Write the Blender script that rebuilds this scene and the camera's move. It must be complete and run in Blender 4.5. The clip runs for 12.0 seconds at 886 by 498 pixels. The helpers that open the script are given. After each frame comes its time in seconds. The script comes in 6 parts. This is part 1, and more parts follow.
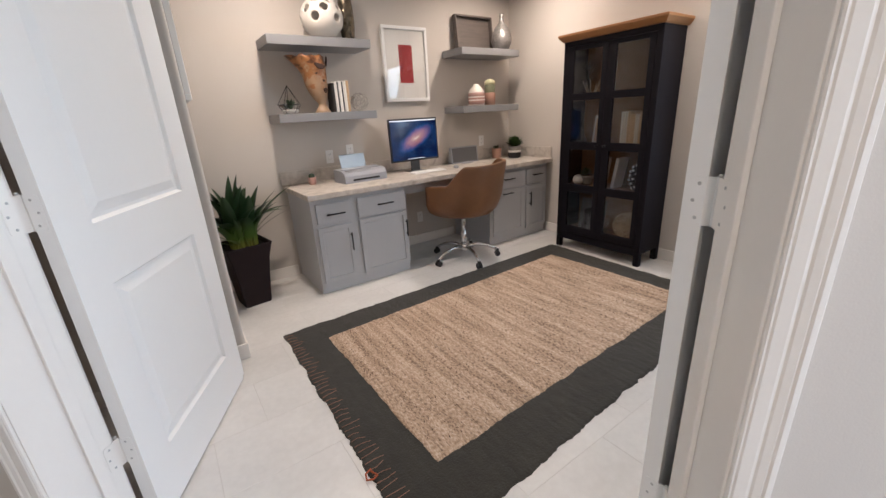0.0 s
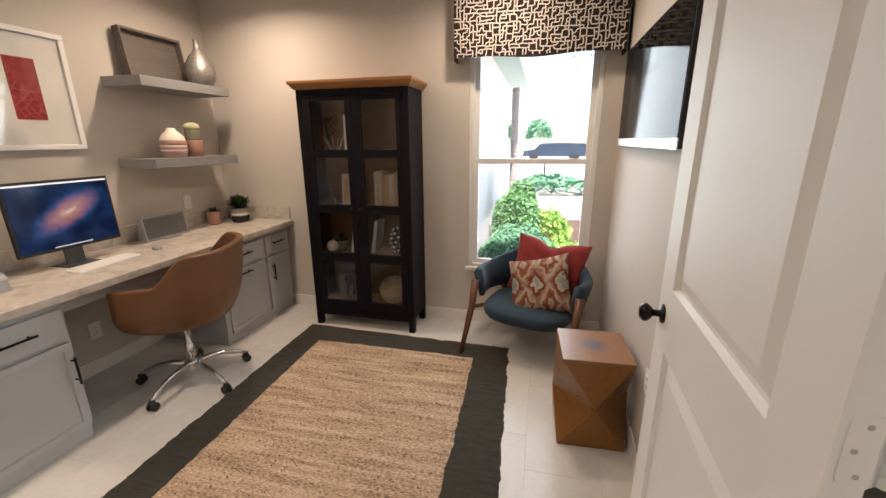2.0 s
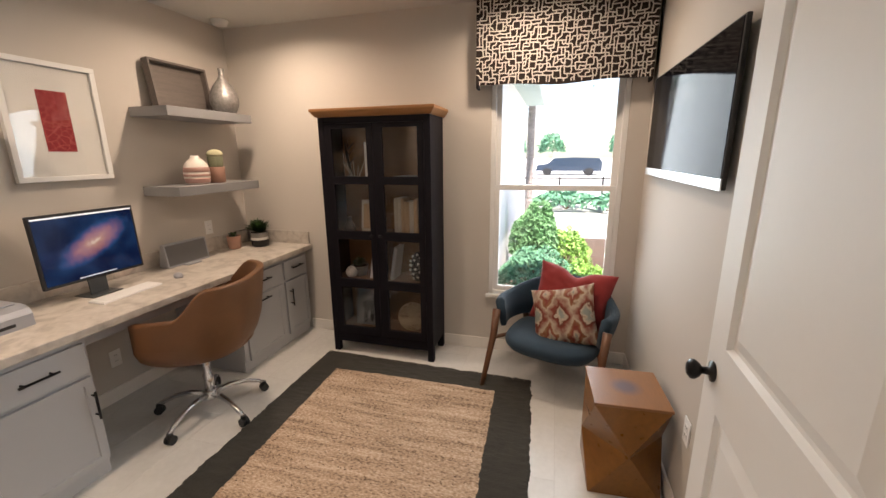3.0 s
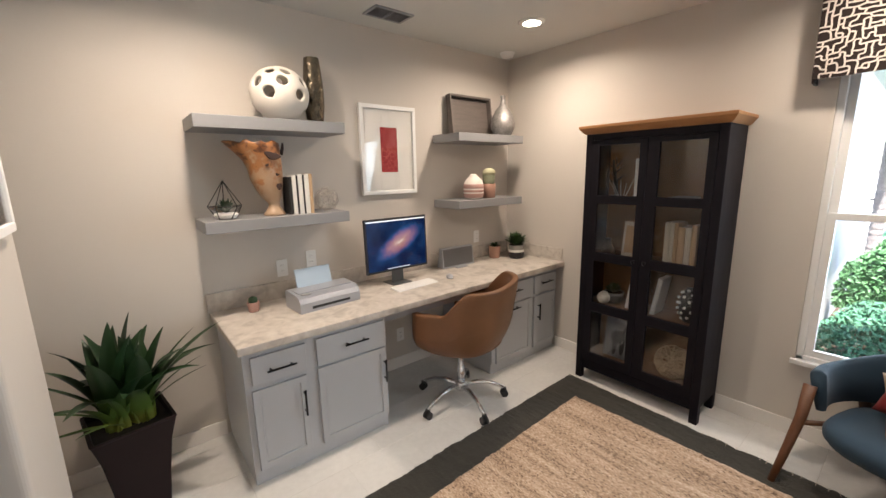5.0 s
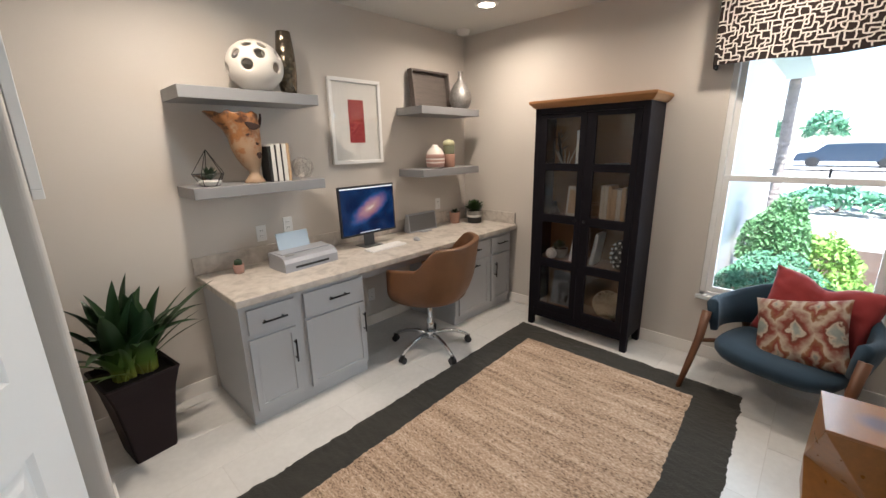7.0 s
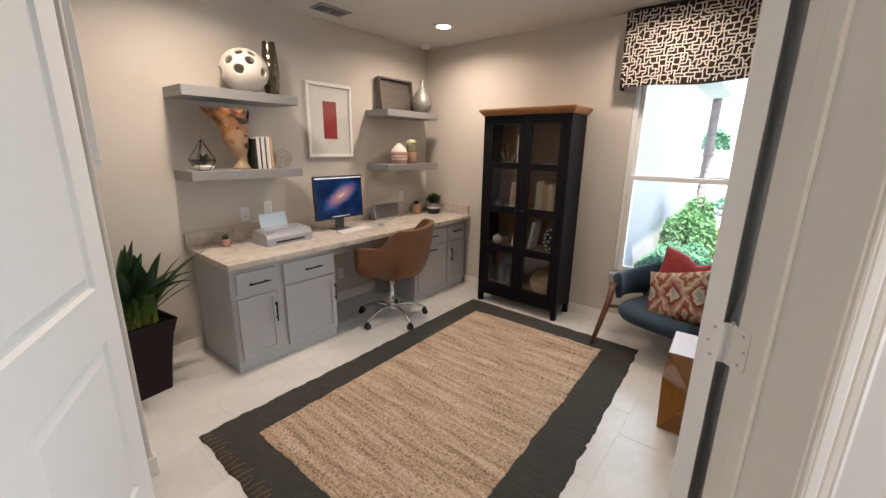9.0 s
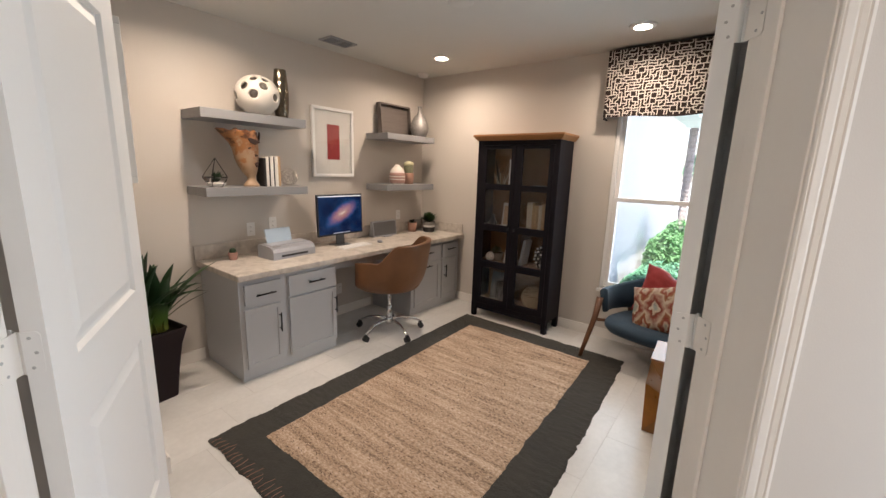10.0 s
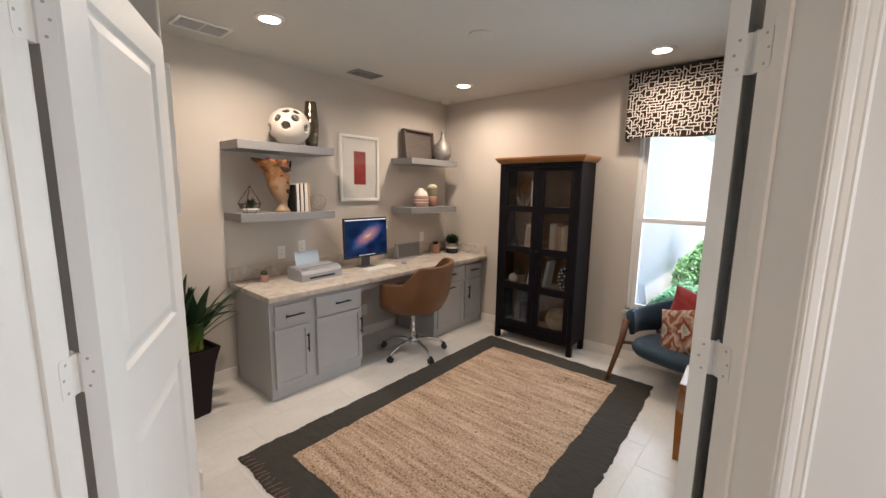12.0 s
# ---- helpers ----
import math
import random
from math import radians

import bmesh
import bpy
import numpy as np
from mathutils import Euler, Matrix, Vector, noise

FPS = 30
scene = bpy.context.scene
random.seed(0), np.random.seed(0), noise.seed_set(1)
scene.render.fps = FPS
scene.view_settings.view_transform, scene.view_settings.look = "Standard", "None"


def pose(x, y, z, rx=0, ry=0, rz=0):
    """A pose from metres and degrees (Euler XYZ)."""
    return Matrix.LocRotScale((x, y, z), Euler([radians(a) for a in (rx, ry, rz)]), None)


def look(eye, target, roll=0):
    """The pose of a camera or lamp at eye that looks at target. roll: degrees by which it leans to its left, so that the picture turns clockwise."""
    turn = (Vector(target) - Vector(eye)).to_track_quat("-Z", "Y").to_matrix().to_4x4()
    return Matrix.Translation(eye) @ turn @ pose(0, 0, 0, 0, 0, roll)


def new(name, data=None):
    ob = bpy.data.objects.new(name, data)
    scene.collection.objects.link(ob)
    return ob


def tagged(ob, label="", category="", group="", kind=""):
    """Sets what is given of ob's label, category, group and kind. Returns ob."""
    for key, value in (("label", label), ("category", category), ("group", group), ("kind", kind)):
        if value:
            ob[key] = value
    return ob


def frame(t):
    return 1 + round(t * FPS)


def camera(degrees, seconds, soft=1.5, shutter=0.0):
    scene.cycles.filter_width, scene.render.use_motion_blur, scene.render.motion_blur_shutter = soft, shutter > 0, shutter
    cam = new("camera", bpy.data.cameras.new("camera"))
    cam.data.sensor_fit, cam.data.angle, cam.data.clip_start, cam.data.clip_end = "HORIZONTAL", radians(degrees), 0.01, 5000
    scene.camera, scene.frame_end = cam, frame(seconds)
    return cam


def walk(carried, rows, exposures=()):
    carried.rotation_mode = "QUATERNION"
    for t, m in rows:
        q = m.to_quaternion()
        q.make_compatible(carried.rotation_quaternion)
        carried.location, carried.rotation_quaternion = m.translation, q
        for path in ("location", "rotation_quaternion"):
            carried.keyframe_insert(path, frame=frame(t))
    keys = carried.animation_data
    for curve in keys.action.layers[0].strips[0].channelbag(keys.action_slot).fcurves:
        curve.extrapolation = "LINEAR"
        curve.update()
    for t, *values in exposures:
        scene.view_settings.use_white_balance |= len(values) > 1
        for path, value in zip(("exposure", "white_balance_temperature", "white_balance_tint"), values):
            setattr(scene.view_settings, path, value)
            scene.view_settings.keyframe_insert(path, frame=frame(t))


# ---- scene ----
import collections
import itertools
cam = camera(96.4, 12.0)
PATH = [
    (0, (0.069, 0.37, 1.379), (1.136, 1.932, 0.731), -3.1),
    (0.3, (0.17, 0.538, 1.322), (1.328, 1.982, 0.563), -3.6),
    (0.5, (0.233, 0.624, 1.288), (1.456, 1.973, 0.46), -3.9),
    (0.7, (0.286, 0.694, 1.259), (1.606, 1.923, 0.395), -3.9),
    (1, (0.385, 0.795, 1.266), (1.899, 1.806, 0.436), -3.2),
    (1.3, (0.434, 0.907, 1.353), (2.124, 1.688, 0.623), -2.4),
    (1.5, (0.453, 0.994, 1.422), (2.236, 1.621, 0.77), -1.5),
    (1.6, (0.466, 1.016, 1.446), (2.279, 1.594, 0.83), -1.2),
    (2, (0.457, 1.129, 1.548), (2.33, 1.591, 1.019), -0.4),
    (2.2, (0.466, 1.153, 1.577), (2.349, 1.607, 1.077), -0.1),
    (2.5, (0.483, 1.17, 1.621), (2.372, 1.608, 1.134), -0.1),
    (4.5, (0.612, 1.328, 1.668), (2.091, 2.626, 1.311), -1.5),
    (5, (0.553, 1.313, 1.679), (1.795, 2.833, 1.294), -1.1),
    (5.5, (0.447, 1.298, 1.651), (1.541, 2.916, 1.22), -1.2),
    (6, (0.34, 1.258, 1.645), (1.446, 2.854, 1.165), -1.2),
    (6.5, (0.266, 1.22, 1.636), (1.525, 2.691, 1.136), -1.2),
    (7, (0.239, 1.144, 1.651), (1.636, 2.481, 1.142), -1.1),
    (9, (-0.132, 0.69, 1.624), (1.372, 1.91, 1.124), 0.9),
    (9.5, (-0.264, 0.659, 1.622), (1.273, 1.852, 1.156), 1.3),
    (10, (-0.333, 0.629, 1.617), (1.226, 1.819, 1.223), 1.8),
    (10.5, (-0.321, 0.615, 1.655), (1.24, 1.832, 1.375), 1.9),
    (11, (-0.335, 0.611, 1.681), (1.221, 1.855, 1.502), 1.5),
    (11.5, (-0.353, 0.597, 1.673), (1.188, 1.858, 1.481), 1.1),
    (12, (-0.361, 0.587, 1.648), (1.131, 1.885, 1.348), 0.9),
]
EXPOSURES = [(0.0, 1.72, 5980, 15), (0.5, 1.87, 6120, 15), (1.0, 1.80, 6380, 16), (1.6, 1.60, 6750, 16), (2.5, 1.56, 7050, 17), (4.5, 1.68, 6350, 13), (5.5, 1.92, 6200, 11), (6.2, 1.90, 6050, 10), (7.0, 1.70, 6000, 10), (10.0, 1.63, 6520, 15), (12.0, 1.61, 6430, 14)]
walk(cam, [(t, look(eye, target, roll)) for t, eye, target, roll in PATH], EXPOSURES)

# ---- world, sun, large lights ----
world = bpy.data.worlds.new("sky")
scene.world = world
world.use_nodes = True
wn = world.node_tree.nodes
sky = wn.new("ShaderNodeTexSky")
sky.sky_type, sky.sun_disc = "NISHITA", False
sky.sun_elevation, sky.sun_rotation = radians(62), radians(252)
wn["Background"].inputs[1].default_value = 0.15
world.node_tree.links.new(sky.outputs[0], wn["Background"].inputs[0])
sun = new("sun", bpy.data.lights.new("sun", "SUN"))
sun.data.energy, sun.data.angle, sun.data.color = 5.0, radians(0.6), (1.0, 0.95, 0.88)
sun.matrix_world = look((0, 0, 8), (0.45, 0.15, 8 - 0.9))

CEIL = 2.715
WARM = (1.0, 0.82, 0.64)


def area_lamp(name, m, sx, sy, watts, colour, shape="RECTANGLE", spread=180):
    lamp = bpy.data.lights.new(name, "AREA")
    lamp.shape, lamp.size, lamp.energy, lamp.color = shape, sx, watts, colour
    if shape == "RECTANGLE":
        lamp.size_y = sy
    lamp.spread = radians(spread)
    ob = new(name, lamp)
    ob.matrix_world = m
    return ob


# daylight standing in the window opening
area_lamp("window_daylight", look((3.80, 1.22, 1.40), (0.3, 2.3, 0.9)), 0.90, 1.70, 8.0, (0.76, 0.92, 1.0), spread=145)
# unseen cool fill from the hall side, added to brighten doors and jambs
area_lamp("hall_cool_fill", look((1.69, -1.12, 1.22), (-0.7, 0.6, 1.2)), 1.35, 2.15, 12.0, (0.80, 0.92, 1.0))
# assumed warm lamp under the hall ceiling, out of view and without a fixture
area_lamp("unseen_hall_lamp", look((-0.35, -0.55, CEIL - 0.03), (-0.35, -0.549, 0)), 0.16, 0.16, 7.0, WARM, "DISK", 170)
DOWNLIGHTS = ((0.955, 3.235), (3.020, 3.282), (3.110, 1.446))
for (dx, dy), watts in zip(DOWNLIGHTS, (7.0, 5.8, 4.4)):
    area_lamp("downlight_beam", look((dx, dy, CEIL - 0.022), (dx, dy + 0.0001, 0)), 0.13, 0.13, watts, WARM, "DISK", 160)


# ---- materials ----
def mat(name, base, rough=0.5, metal=0.0, vary=0.12, scale=6.0, fine=90.0, bump=0.08, tint=None, stretch=None, sheen=0.0, coat=0.0, per_object=0.0, spec=0.5):
    """A surface with two scales of variation: broad blotches and fine grain."""
    m = bpy.data.materials.new(name)
    m.use_nodes = True
    n, l = m.node_tree.nodes, m.node_tree.links
    b = n["Principled BSDF"]
    b.inputs["Metallic"].default_value = metal
    b.inputs["Sheen Weight"].default_value = sheen
    b.inputs["Coat Weight"].default_value = coat
    b.inputs["Specular IOR Level"].default_value = spec
    tc, mp = n.new("ShaderNodeTexCoord"), n.new("ShaderNodeMapping")
    l.new(tc.outputs["Object"], mp.inputs[0])
    if stretch:
        mp.inputs["Scale"].default_value = stretch
    big, small = n.new("ShaderNodeTexNoise"), n.new("ShaderNodeTexNoise")
    big.inputs["Scale"].default_value, small.inputs["Scale"].default_value = scale, fine
    big.inputs["Detail"].default_value, small.inputs["Detail"].default_value = 4, 3
    l.new(mp.outputs[0], big.inputs[0]), l.new(mp.outputs[0], small.inputs[0])
    ramp = n.new("ShaderNodeMix")
    ramp.data_type = "RGBA"
    dark = [max(c * (1 - vary * 1.6), 0) for c in base]
    light = [min(c * (1 + vary * 1.2), 1) for c in (tint or base)]
    ramp.inputs["A"].default_value, ramp.inputs["B"].default_value = (*dark, 1), (*light, 1)
    add = n.new("ShaderNodeMath")
    add.operation = "MULTIPLY_ADD"
    add.inputs[1].default_value = 0.35
    l.new(small.outputs["Fac"], add.inputs[0])
    sub = n.new("ShaderNodeMath")
    sub.operation = "MULTIPLY"
    sub.inputs[1].default_value = 0.65
    l.new(big.outputs["Fac"], sub.inputs[0]), l.new(sub.outputs[0], add.inputs[2])
    l.new(add.outputs[0], ramp.inputs["Factor"])
    colour = ramp.outputs["Result"]
    if per_object:
        info, hsv, mr = n.new("ShaderNodeObjectInfo"), n.new("ShaderNodeHueSaturation"), n.new("ShaderNodeMapRange")
        mr.inputs["To Min"].default_value, mr.inputs["To Max"].default_value = 1 - per_object, 1 + per_object
        l.new(info.outputs["Random"], mr.inputs["Value"]), l.new(mr.outputs[0], hsv.inputs["Value"])
        l.new(colour, hsv.inputs["Color"])
        colour = hsv.outputs[0]
    l.new(colour, b.inputs["Base Color"])
    rr = n.new("ShaderNodeMapRange")
    rr.inputs["To Min"].default_value, rr.inputs["To Max"].default_value = max(rough - 0.07, 0.02), min(rough + 0.07, 1)
    l.new(big.outputs["Fac"], rr.inputs["Value"]), l.new(rr.outputs[0], b.inputs["Roughness"])
    if bump:
        bp = n.new("ShaderNodeBump")
        bp.inputs["Strength"].default_value, bp.inputs["Distance"].default_value = bump, 0.004
        l.new(small.outputs["Fac"], bp.inputs["Height"]), l.new(bp.outputs[0], b.inputs["Normal"])
    return m


def glass(name, colour=(1, 1, 1), rough=0.0, through_share=0.9):
    """Thin pane: mostly clear, with a mirror-like sheen that grows at grazing angles."""
    m = bpy.data.materials.new(name)
    m.use_nodes = True
    n, l = m.node_tree.nodes, m.node_tree.links
    n.remove(n["Principled BSDF"])
    clear, gloss, mix, fr = n.new("ShaderNodeBsdfTransparent"), n.new("ShaderNodeBsdfGlossy"), n.new("ShaderNodeMixShader"), n.new("ShaderNodeFresnel")
    clear.inputs[0].default_value = (*colour, 1)
    gloss.inputs["Roughness"].default_value = rough
    fr.inputs["IOR"].default_value = 1.5
    l.new(fr.outputs[0], mix.inputs[0]), l.new(clear.outputs[0], mix.inputs[1]), l.new(gloss.outputs[0], mix.inputs[2])
    l.new(mix.outputs[0], n["Material Output"].inputs[0])
    return m


def glow(name, colour, strength):
    m = bpy.data.materials.new(name)
    m.use_nodes = True
    b = m.node_tree.nodes["Principled BSDF"]
    b.inputs["Base Color"].default_value = (*colour, 1)
    b.inputs["Emission Color"].default_value = (*colour, 1)
    b.inputs["Emission Strength"].default_value = strength
    return m


def vein_mat(name, a, b_col, c_col, rough):
    """Pale laminate or stone with cloudy veins."""
    m = mat(name, a, rough, vary=0.05, bump=0.02)
    n, l = m.node_tree.nodes, m.node_tree.links
    tc = n.new("ShaderNodeTexCoord")
    warp, cloud = n.new("ShaderNodeTexNoise"), n.new("ShaderNodeTexNoise")
    warp.inputs["Scale"].default_value, warp.inputs["Detail"].default_value, warp.inputs["Distortion"].default_value = 7, 8, 1.2
    cloud.inputs["Scale"].default_value, cloud.inputs["Detail"].default_value = 26, 6
    l.new(tc.outputs["Object"], warp.inputs[0]), l.new(tc.outputs["Object"], cloud.inputs[0])
    r1 = n.new("ShaderNodeValToRGB")
    e = r1.color_ramp.elements
    e[0].position, e[0].color = 0.36, (*b_col, 1)
    e[1].position, e[1].color = 0.62, (*a, 1)
    mid = e.new(0.47)
    mid.color = (*c_col, 1)
    l.new(warp.outputs["Fac"], r1.inputs[0])
    mx = n.new("ShaderNodeMix")
    mx.data_type, mx.blend_type = "RGBA", "MULTIPLY"
    mx.inputs["Factor"].default_value = 0.35
    l.new(r1.outputs[0], mx.inputs["A"]), l.new(cloud.outputs["Fac"], mx.inputs["B"])
    l.new(mx.outputs["Result"], n["Principled BSDF"].inputs["Base Color"])
    return m


WALL = mat("wall_paint", (0.58, 0.535, 0.485), 0.75, vary=0.025, scale=2.5, fine=220, bump=0.10)
CEILING = mat("ceiling_paint", (0.58, 0.58, 0.555), 0.85, vary=0.03, scale=3, fine=160, bump=0.16)
WHITE = mat("white_gloss_paint", (0.80, 0.795, 0.78), 0.55, vary=0.02, scale=3, fine=60, bump=0.02)
TRIM = mat("trim_paint", (0.80, 0.765, 0.72), 0.4, vary=0.03, scale=4, fine=60, bump=0.02)
TILE = mat("porcelain_tile", (0.63, 0.615, 0.59), 0.30, vary=0.13, scale=3.2, fine=30, bump=0.015, tint=(0.71, 0.70, 0.68), per_object=0.02)
GROUT = mat("grout", (0.62, 0.60, 0.575), 0.9, vary=0.1)
CABINET = mat("grey_cabinet_paint", (0.45, 0.46, 0.48), 0.38, vary=0.03, scale=5, fine=120, bump=0.03)
SHELF = mat("grey_shelf_paint", (0.25, 0.25, 0.258), 0.42, vary=0.03, scale=5, fine=120, bump=0.03)
COUNTER = vein_mat("marbled_laminate", (0.70, 0.645, 0.58), (0.50, 0.45, 0.40), (0.63, 0.57, 0.505), 0.35)
BLACKWOOD = mat("black_stained_wood", (0.0075, 0.006, 0.0095), 0.55, vary=0.35, scale=4, fine=60, bump=0.06, stretch=(6, 6, 1), spec=0.16)
CROWN = mat("light_brown_wood", (0.33, 0.148, 0.05), 0.45, vary=0.28, scale=5, fine=40, bump=0.05, stretch=(8, 1, 8))
SHELFWOOD = mat("warm_brown_wood", (0.22, 0.105, 0.04), 0.5, vary=0.3, scale=5, fine=40, bump=0.05, stretch=(8, 1, 8))
WALNUT = mat("walnut_wood", (0.13, 0.052, 0.022), 0.42, vary=0.3, scale=8, fine=60, bump=0.05, stretch=(5, 5, 1))
BLACKMETAL = mat("black_metal", (0.012, 0.012, 0.013), 0.35, metal=0.6, vary=0.1, bump=0.02)
CHROME = mat("chrome", (0.72, 0.72, 0.73), 0.24, metal=1.0, vary=0.03, bump=0)
RUBBER = mat("black_plastic", (0.013, 0.013, 0.014), 0.5, vary=0.15, bump=0.04)
LEATHER = mat("tan_leather", (0.135, 0.060, 0.025), 0.42, vary=0.26, scale=7, fine=240, bump=0.18, tint=(0.160, 0.072, 0.030))
BLUEFAB = mat("slate_blue_fabric", (0.012, 0.034, 0.058), 0.85, vary=0.18, scale=12, fine=420, bump=0.3, sheen=0.10)
REDFAB = mat("red_fabric", (0.25, 0.022, 0.022), 0.85, vary=0.2, scale=10, fine=400, bump=0.25, sheen=0.03)
CHARCOAL = mat("charcoal_cotton", (0.032, 0.029, 0.022), 0.95, vary=0.50, scale=11, fine=110, bump=0.9, sheen=0.15)
BROWNPOT = mat("dark_brown_resin", (0.015, 0.0075, 0.0085), 0.6, vary=0.2, scale=6, fine=120, bump=0.06, spec=0.22)
SOIL = mat("dark_soil", (0.012, 0.009, 0.007), 0.95, vary=0.4, scale=30, fine=120, bump=0.6)
SILVER = mat("silver_plastic", (0.37, 0.385, 0.42), 0.34, metal=0.25, vary=0.03, bump=0.01)
GREYSCREW = mat("painted_screw", (0.42, 0.42, 0.41), 0.4, vary=0.1)
DARKGLASS = mat("screen_glass", (0.006, 0.006, 0.008), 0.05, vary=0.05, bump=0, spec=0.022)
PANE = glass("window_pane")
CASEGLASS = glass("cabinet_glass", (0.92, 0.93, 0.94))
LENS = glow("downlight_lens", (1.0, 0.90, 0.74), 10)


# ---- mesh helpers ----
def mesh_of(name, bm, material, smooth=False):
    me = bpy.data.meshes.new(name)
    bm.normal_update()
    bm.to_mesh(me)
    bm.free()
    for mtl in (material if isinstance(material, (list, tuple)) else [material]):
        me.materials.append(mtl)
    if smooth:
        for p in me.polygons:
            p.use_smooth = True
    return me


def part(name, bm, material, parent=None, label="", smooth=False, m=None):
    """One mesh object, under a thing or a part."""
    ob = new(name, mesh_of(name, bm, material, smooth))
    if parent:
        ob.parent = parent
    if m is not None:
        ob.matrix_basis = m
    if label:
        ob["label"] = label
    return ob


def thing(name, label, category, m=None, group="", kind=""):
    ob = new(name)
    ob.empty_display_size = 0.05
    if m is not None:
        ob.matrix_basis = m
    return tagged(ob, label, category, group, kind)


def box(x0, x1, y0, y1, z0, z1, bevel=0.0, bm=None, seg=2):
    own = bmesh.new()
    bmesh.ops.create_cube(own, size=1)
    bmesh.ops.scale(own, vec=(x1 - x0, y1 - y0, z1 - z0), verts=own.verts)
    bmesh.ops.translate(own, vec=((x0 + x1) / 2, (y0 + y1) / 2, (z0 + z1) / 2), verts=own.verts)
    if bevel:
        bmesh.ops.bevel(own, geom=own.edges[:], offset=bevel, segments=seg, affect="EDGES", profile=0.5)
    return merge(bm, own)


def merge(bm, own):
    if bm is None:
        return own
    tmp = bpy.data.meshes.new("tmp")
    own.to_mesh(tmp)
    own.free()
    bm.from_mesh(tmp)
    bpy.data.meshes.remove(tmp)
    return bm


def lathe(profile, steps=28, bm=None, x=0.0, y=0.0, wobble=None, cap=True):
    """A turned shape from (radius, z) pairs."""
    own = bmesh.new()
    rings = []
    for r, z in profile:
        ring = []
        for i in range(steps):
            a = 2 * math.pi * i / steps
            k, ox, oy = wobble(a, z) if wobble else (1, 0, 0)
            ring.append(own.verts.new((x + ox + r * k * math.cos(a), y + oy + r * k * math.sin(a), z)))
        rings.append(ring)
    for a, b in zip(rings, rings[1:]):
        for i in range(steps):
            own.faces.new((a[i], a[(i + 1) % steps], b[(i + 1) % steps], b[i]))
    if cap:
        own.faces.new(list(reversed(rings[0])))
        own.faces.new(rings[-1])
    return merge(bm, own)


def tube(points, radius, steps=8, bm=None, ends=None):
    """A round bar through points; ends gives the last radius where it tapers."""
    own = bmesh.new()
    pts = [Vector(p) for p in points]
    rings = []
    for i, p in enumerate(pts):
        d = (pts[min(i + 1, len(pts) - 1)] - pts[max(i - 1, 0)]).normalized()
        ref = Vector((0, 0, 1)) if abs(d.z) < 0.9 else Vector((1, 0, 0))
        u = d.cross(ref).normalized()
        v = d.cross(u)
        f = i / max(len(pts) - 1, 1)
        r = radius if ends is None else radius + (ends - radius) * f
        rings.append([own.verts.new(p + r * (math.cos(2 * math.pi * k / steps) * u + math.sin(2 * math.pi * k / steps) * v)) for k in range(steps)])
    for a, b in zip(rings, rings[1:]):
        for k in range(steps):
            own.faces.new((a[k], a[(k + 1) % steps], b[(k + 1) % steps], b[k]))
    own.faces.new(rings[0]), own.faces.new(rings[-1])
    bmesh.ops.recalc_face_normals(own, faces=own.faces[:])
    return merge(bm, own)


def loft(rings, bm=None, close=True):
    """Skin through rings of equal count."""
    own = bmesh.new()
    vs = [[own.verts.new(p) for p in ring] for ring in rings]
    n = len(vs[0])
    for a, b in zip(vs, vs[1:]):
        for i in range(n):
            own.faces.new((a[i], a[(i + 1) % n], b[(i + 1) % n], b[i]))
    if close:
        own.faces.new(vs[0]), own.faces.new(vs[-1])
    bmesh.ops.recalc_face_normals(own, faces=own.faces[:])
    return merge(bm, own)


def structure(name, bm, material, label, category, smooth=False):
    return tagged(part(name, bm, material, None, "", smooth), label, category, kind="structure")


# ---- the room's shell ----
WX, DY, TY = 3.66, 4.06, 0.60          # faces of the window wall, desk wall and screen wall
WY0, WY1, WZ0, WZ1 = 0.735, 1.70, 0.50, 2.30   # window opening
structure("wall_desk", box(-0.70, WX + 0.15, DY, DY + 0.14, -0.02, CEIL), WALL, "beige painted wall behind the built-in desk", "wall")
wall = box(WX, WX + 0.16, TY - 0.12, WY0, -0.02, CEIL)
box(WX, WX + 0.16, WY1, DY, -0.02, CEIL, bm=wall)
box(WX, WX + 0.16, WY0, WY1, -0.02, WZ0, bm=wall)
box(WX, WX + 0.16, WY0, WY1, WZ1, CEIL, bm=wall)
structure("wall_window", wall, WALL, "beige painted wall with a tall sash window", "wall")
structure("wall_screen", box(1.05, WX, TY - 0.12, TY, -0.02, CEIL), WALL, "beige painted wall that carries a flat screen", "wall")
stub = box(-0.70, 0.25, 2.85, 3.40, -0.02, CEIL)
bmesh.ops.bevel(stub, geom=[e for e in stub.edges if abs(e.verts[0].co.x - 0.25) < 1e-4 and abs(e.verts[1].co.x - 0.25) < 1e-4 and abs(e.verts[0].co.z - e.verts[1].co.z) > 1], offset=0.022, segments=5, affect="EDGES", profile=0.5)
structure("wall_stub", stub, WALL, "short projecting beige wall with rounded corners", "wall")
structure("wall_west", box(-0.70, -0.57, 1.9, DY, -0.02, CEIL), WALL, "beige painted side wall", "wall")

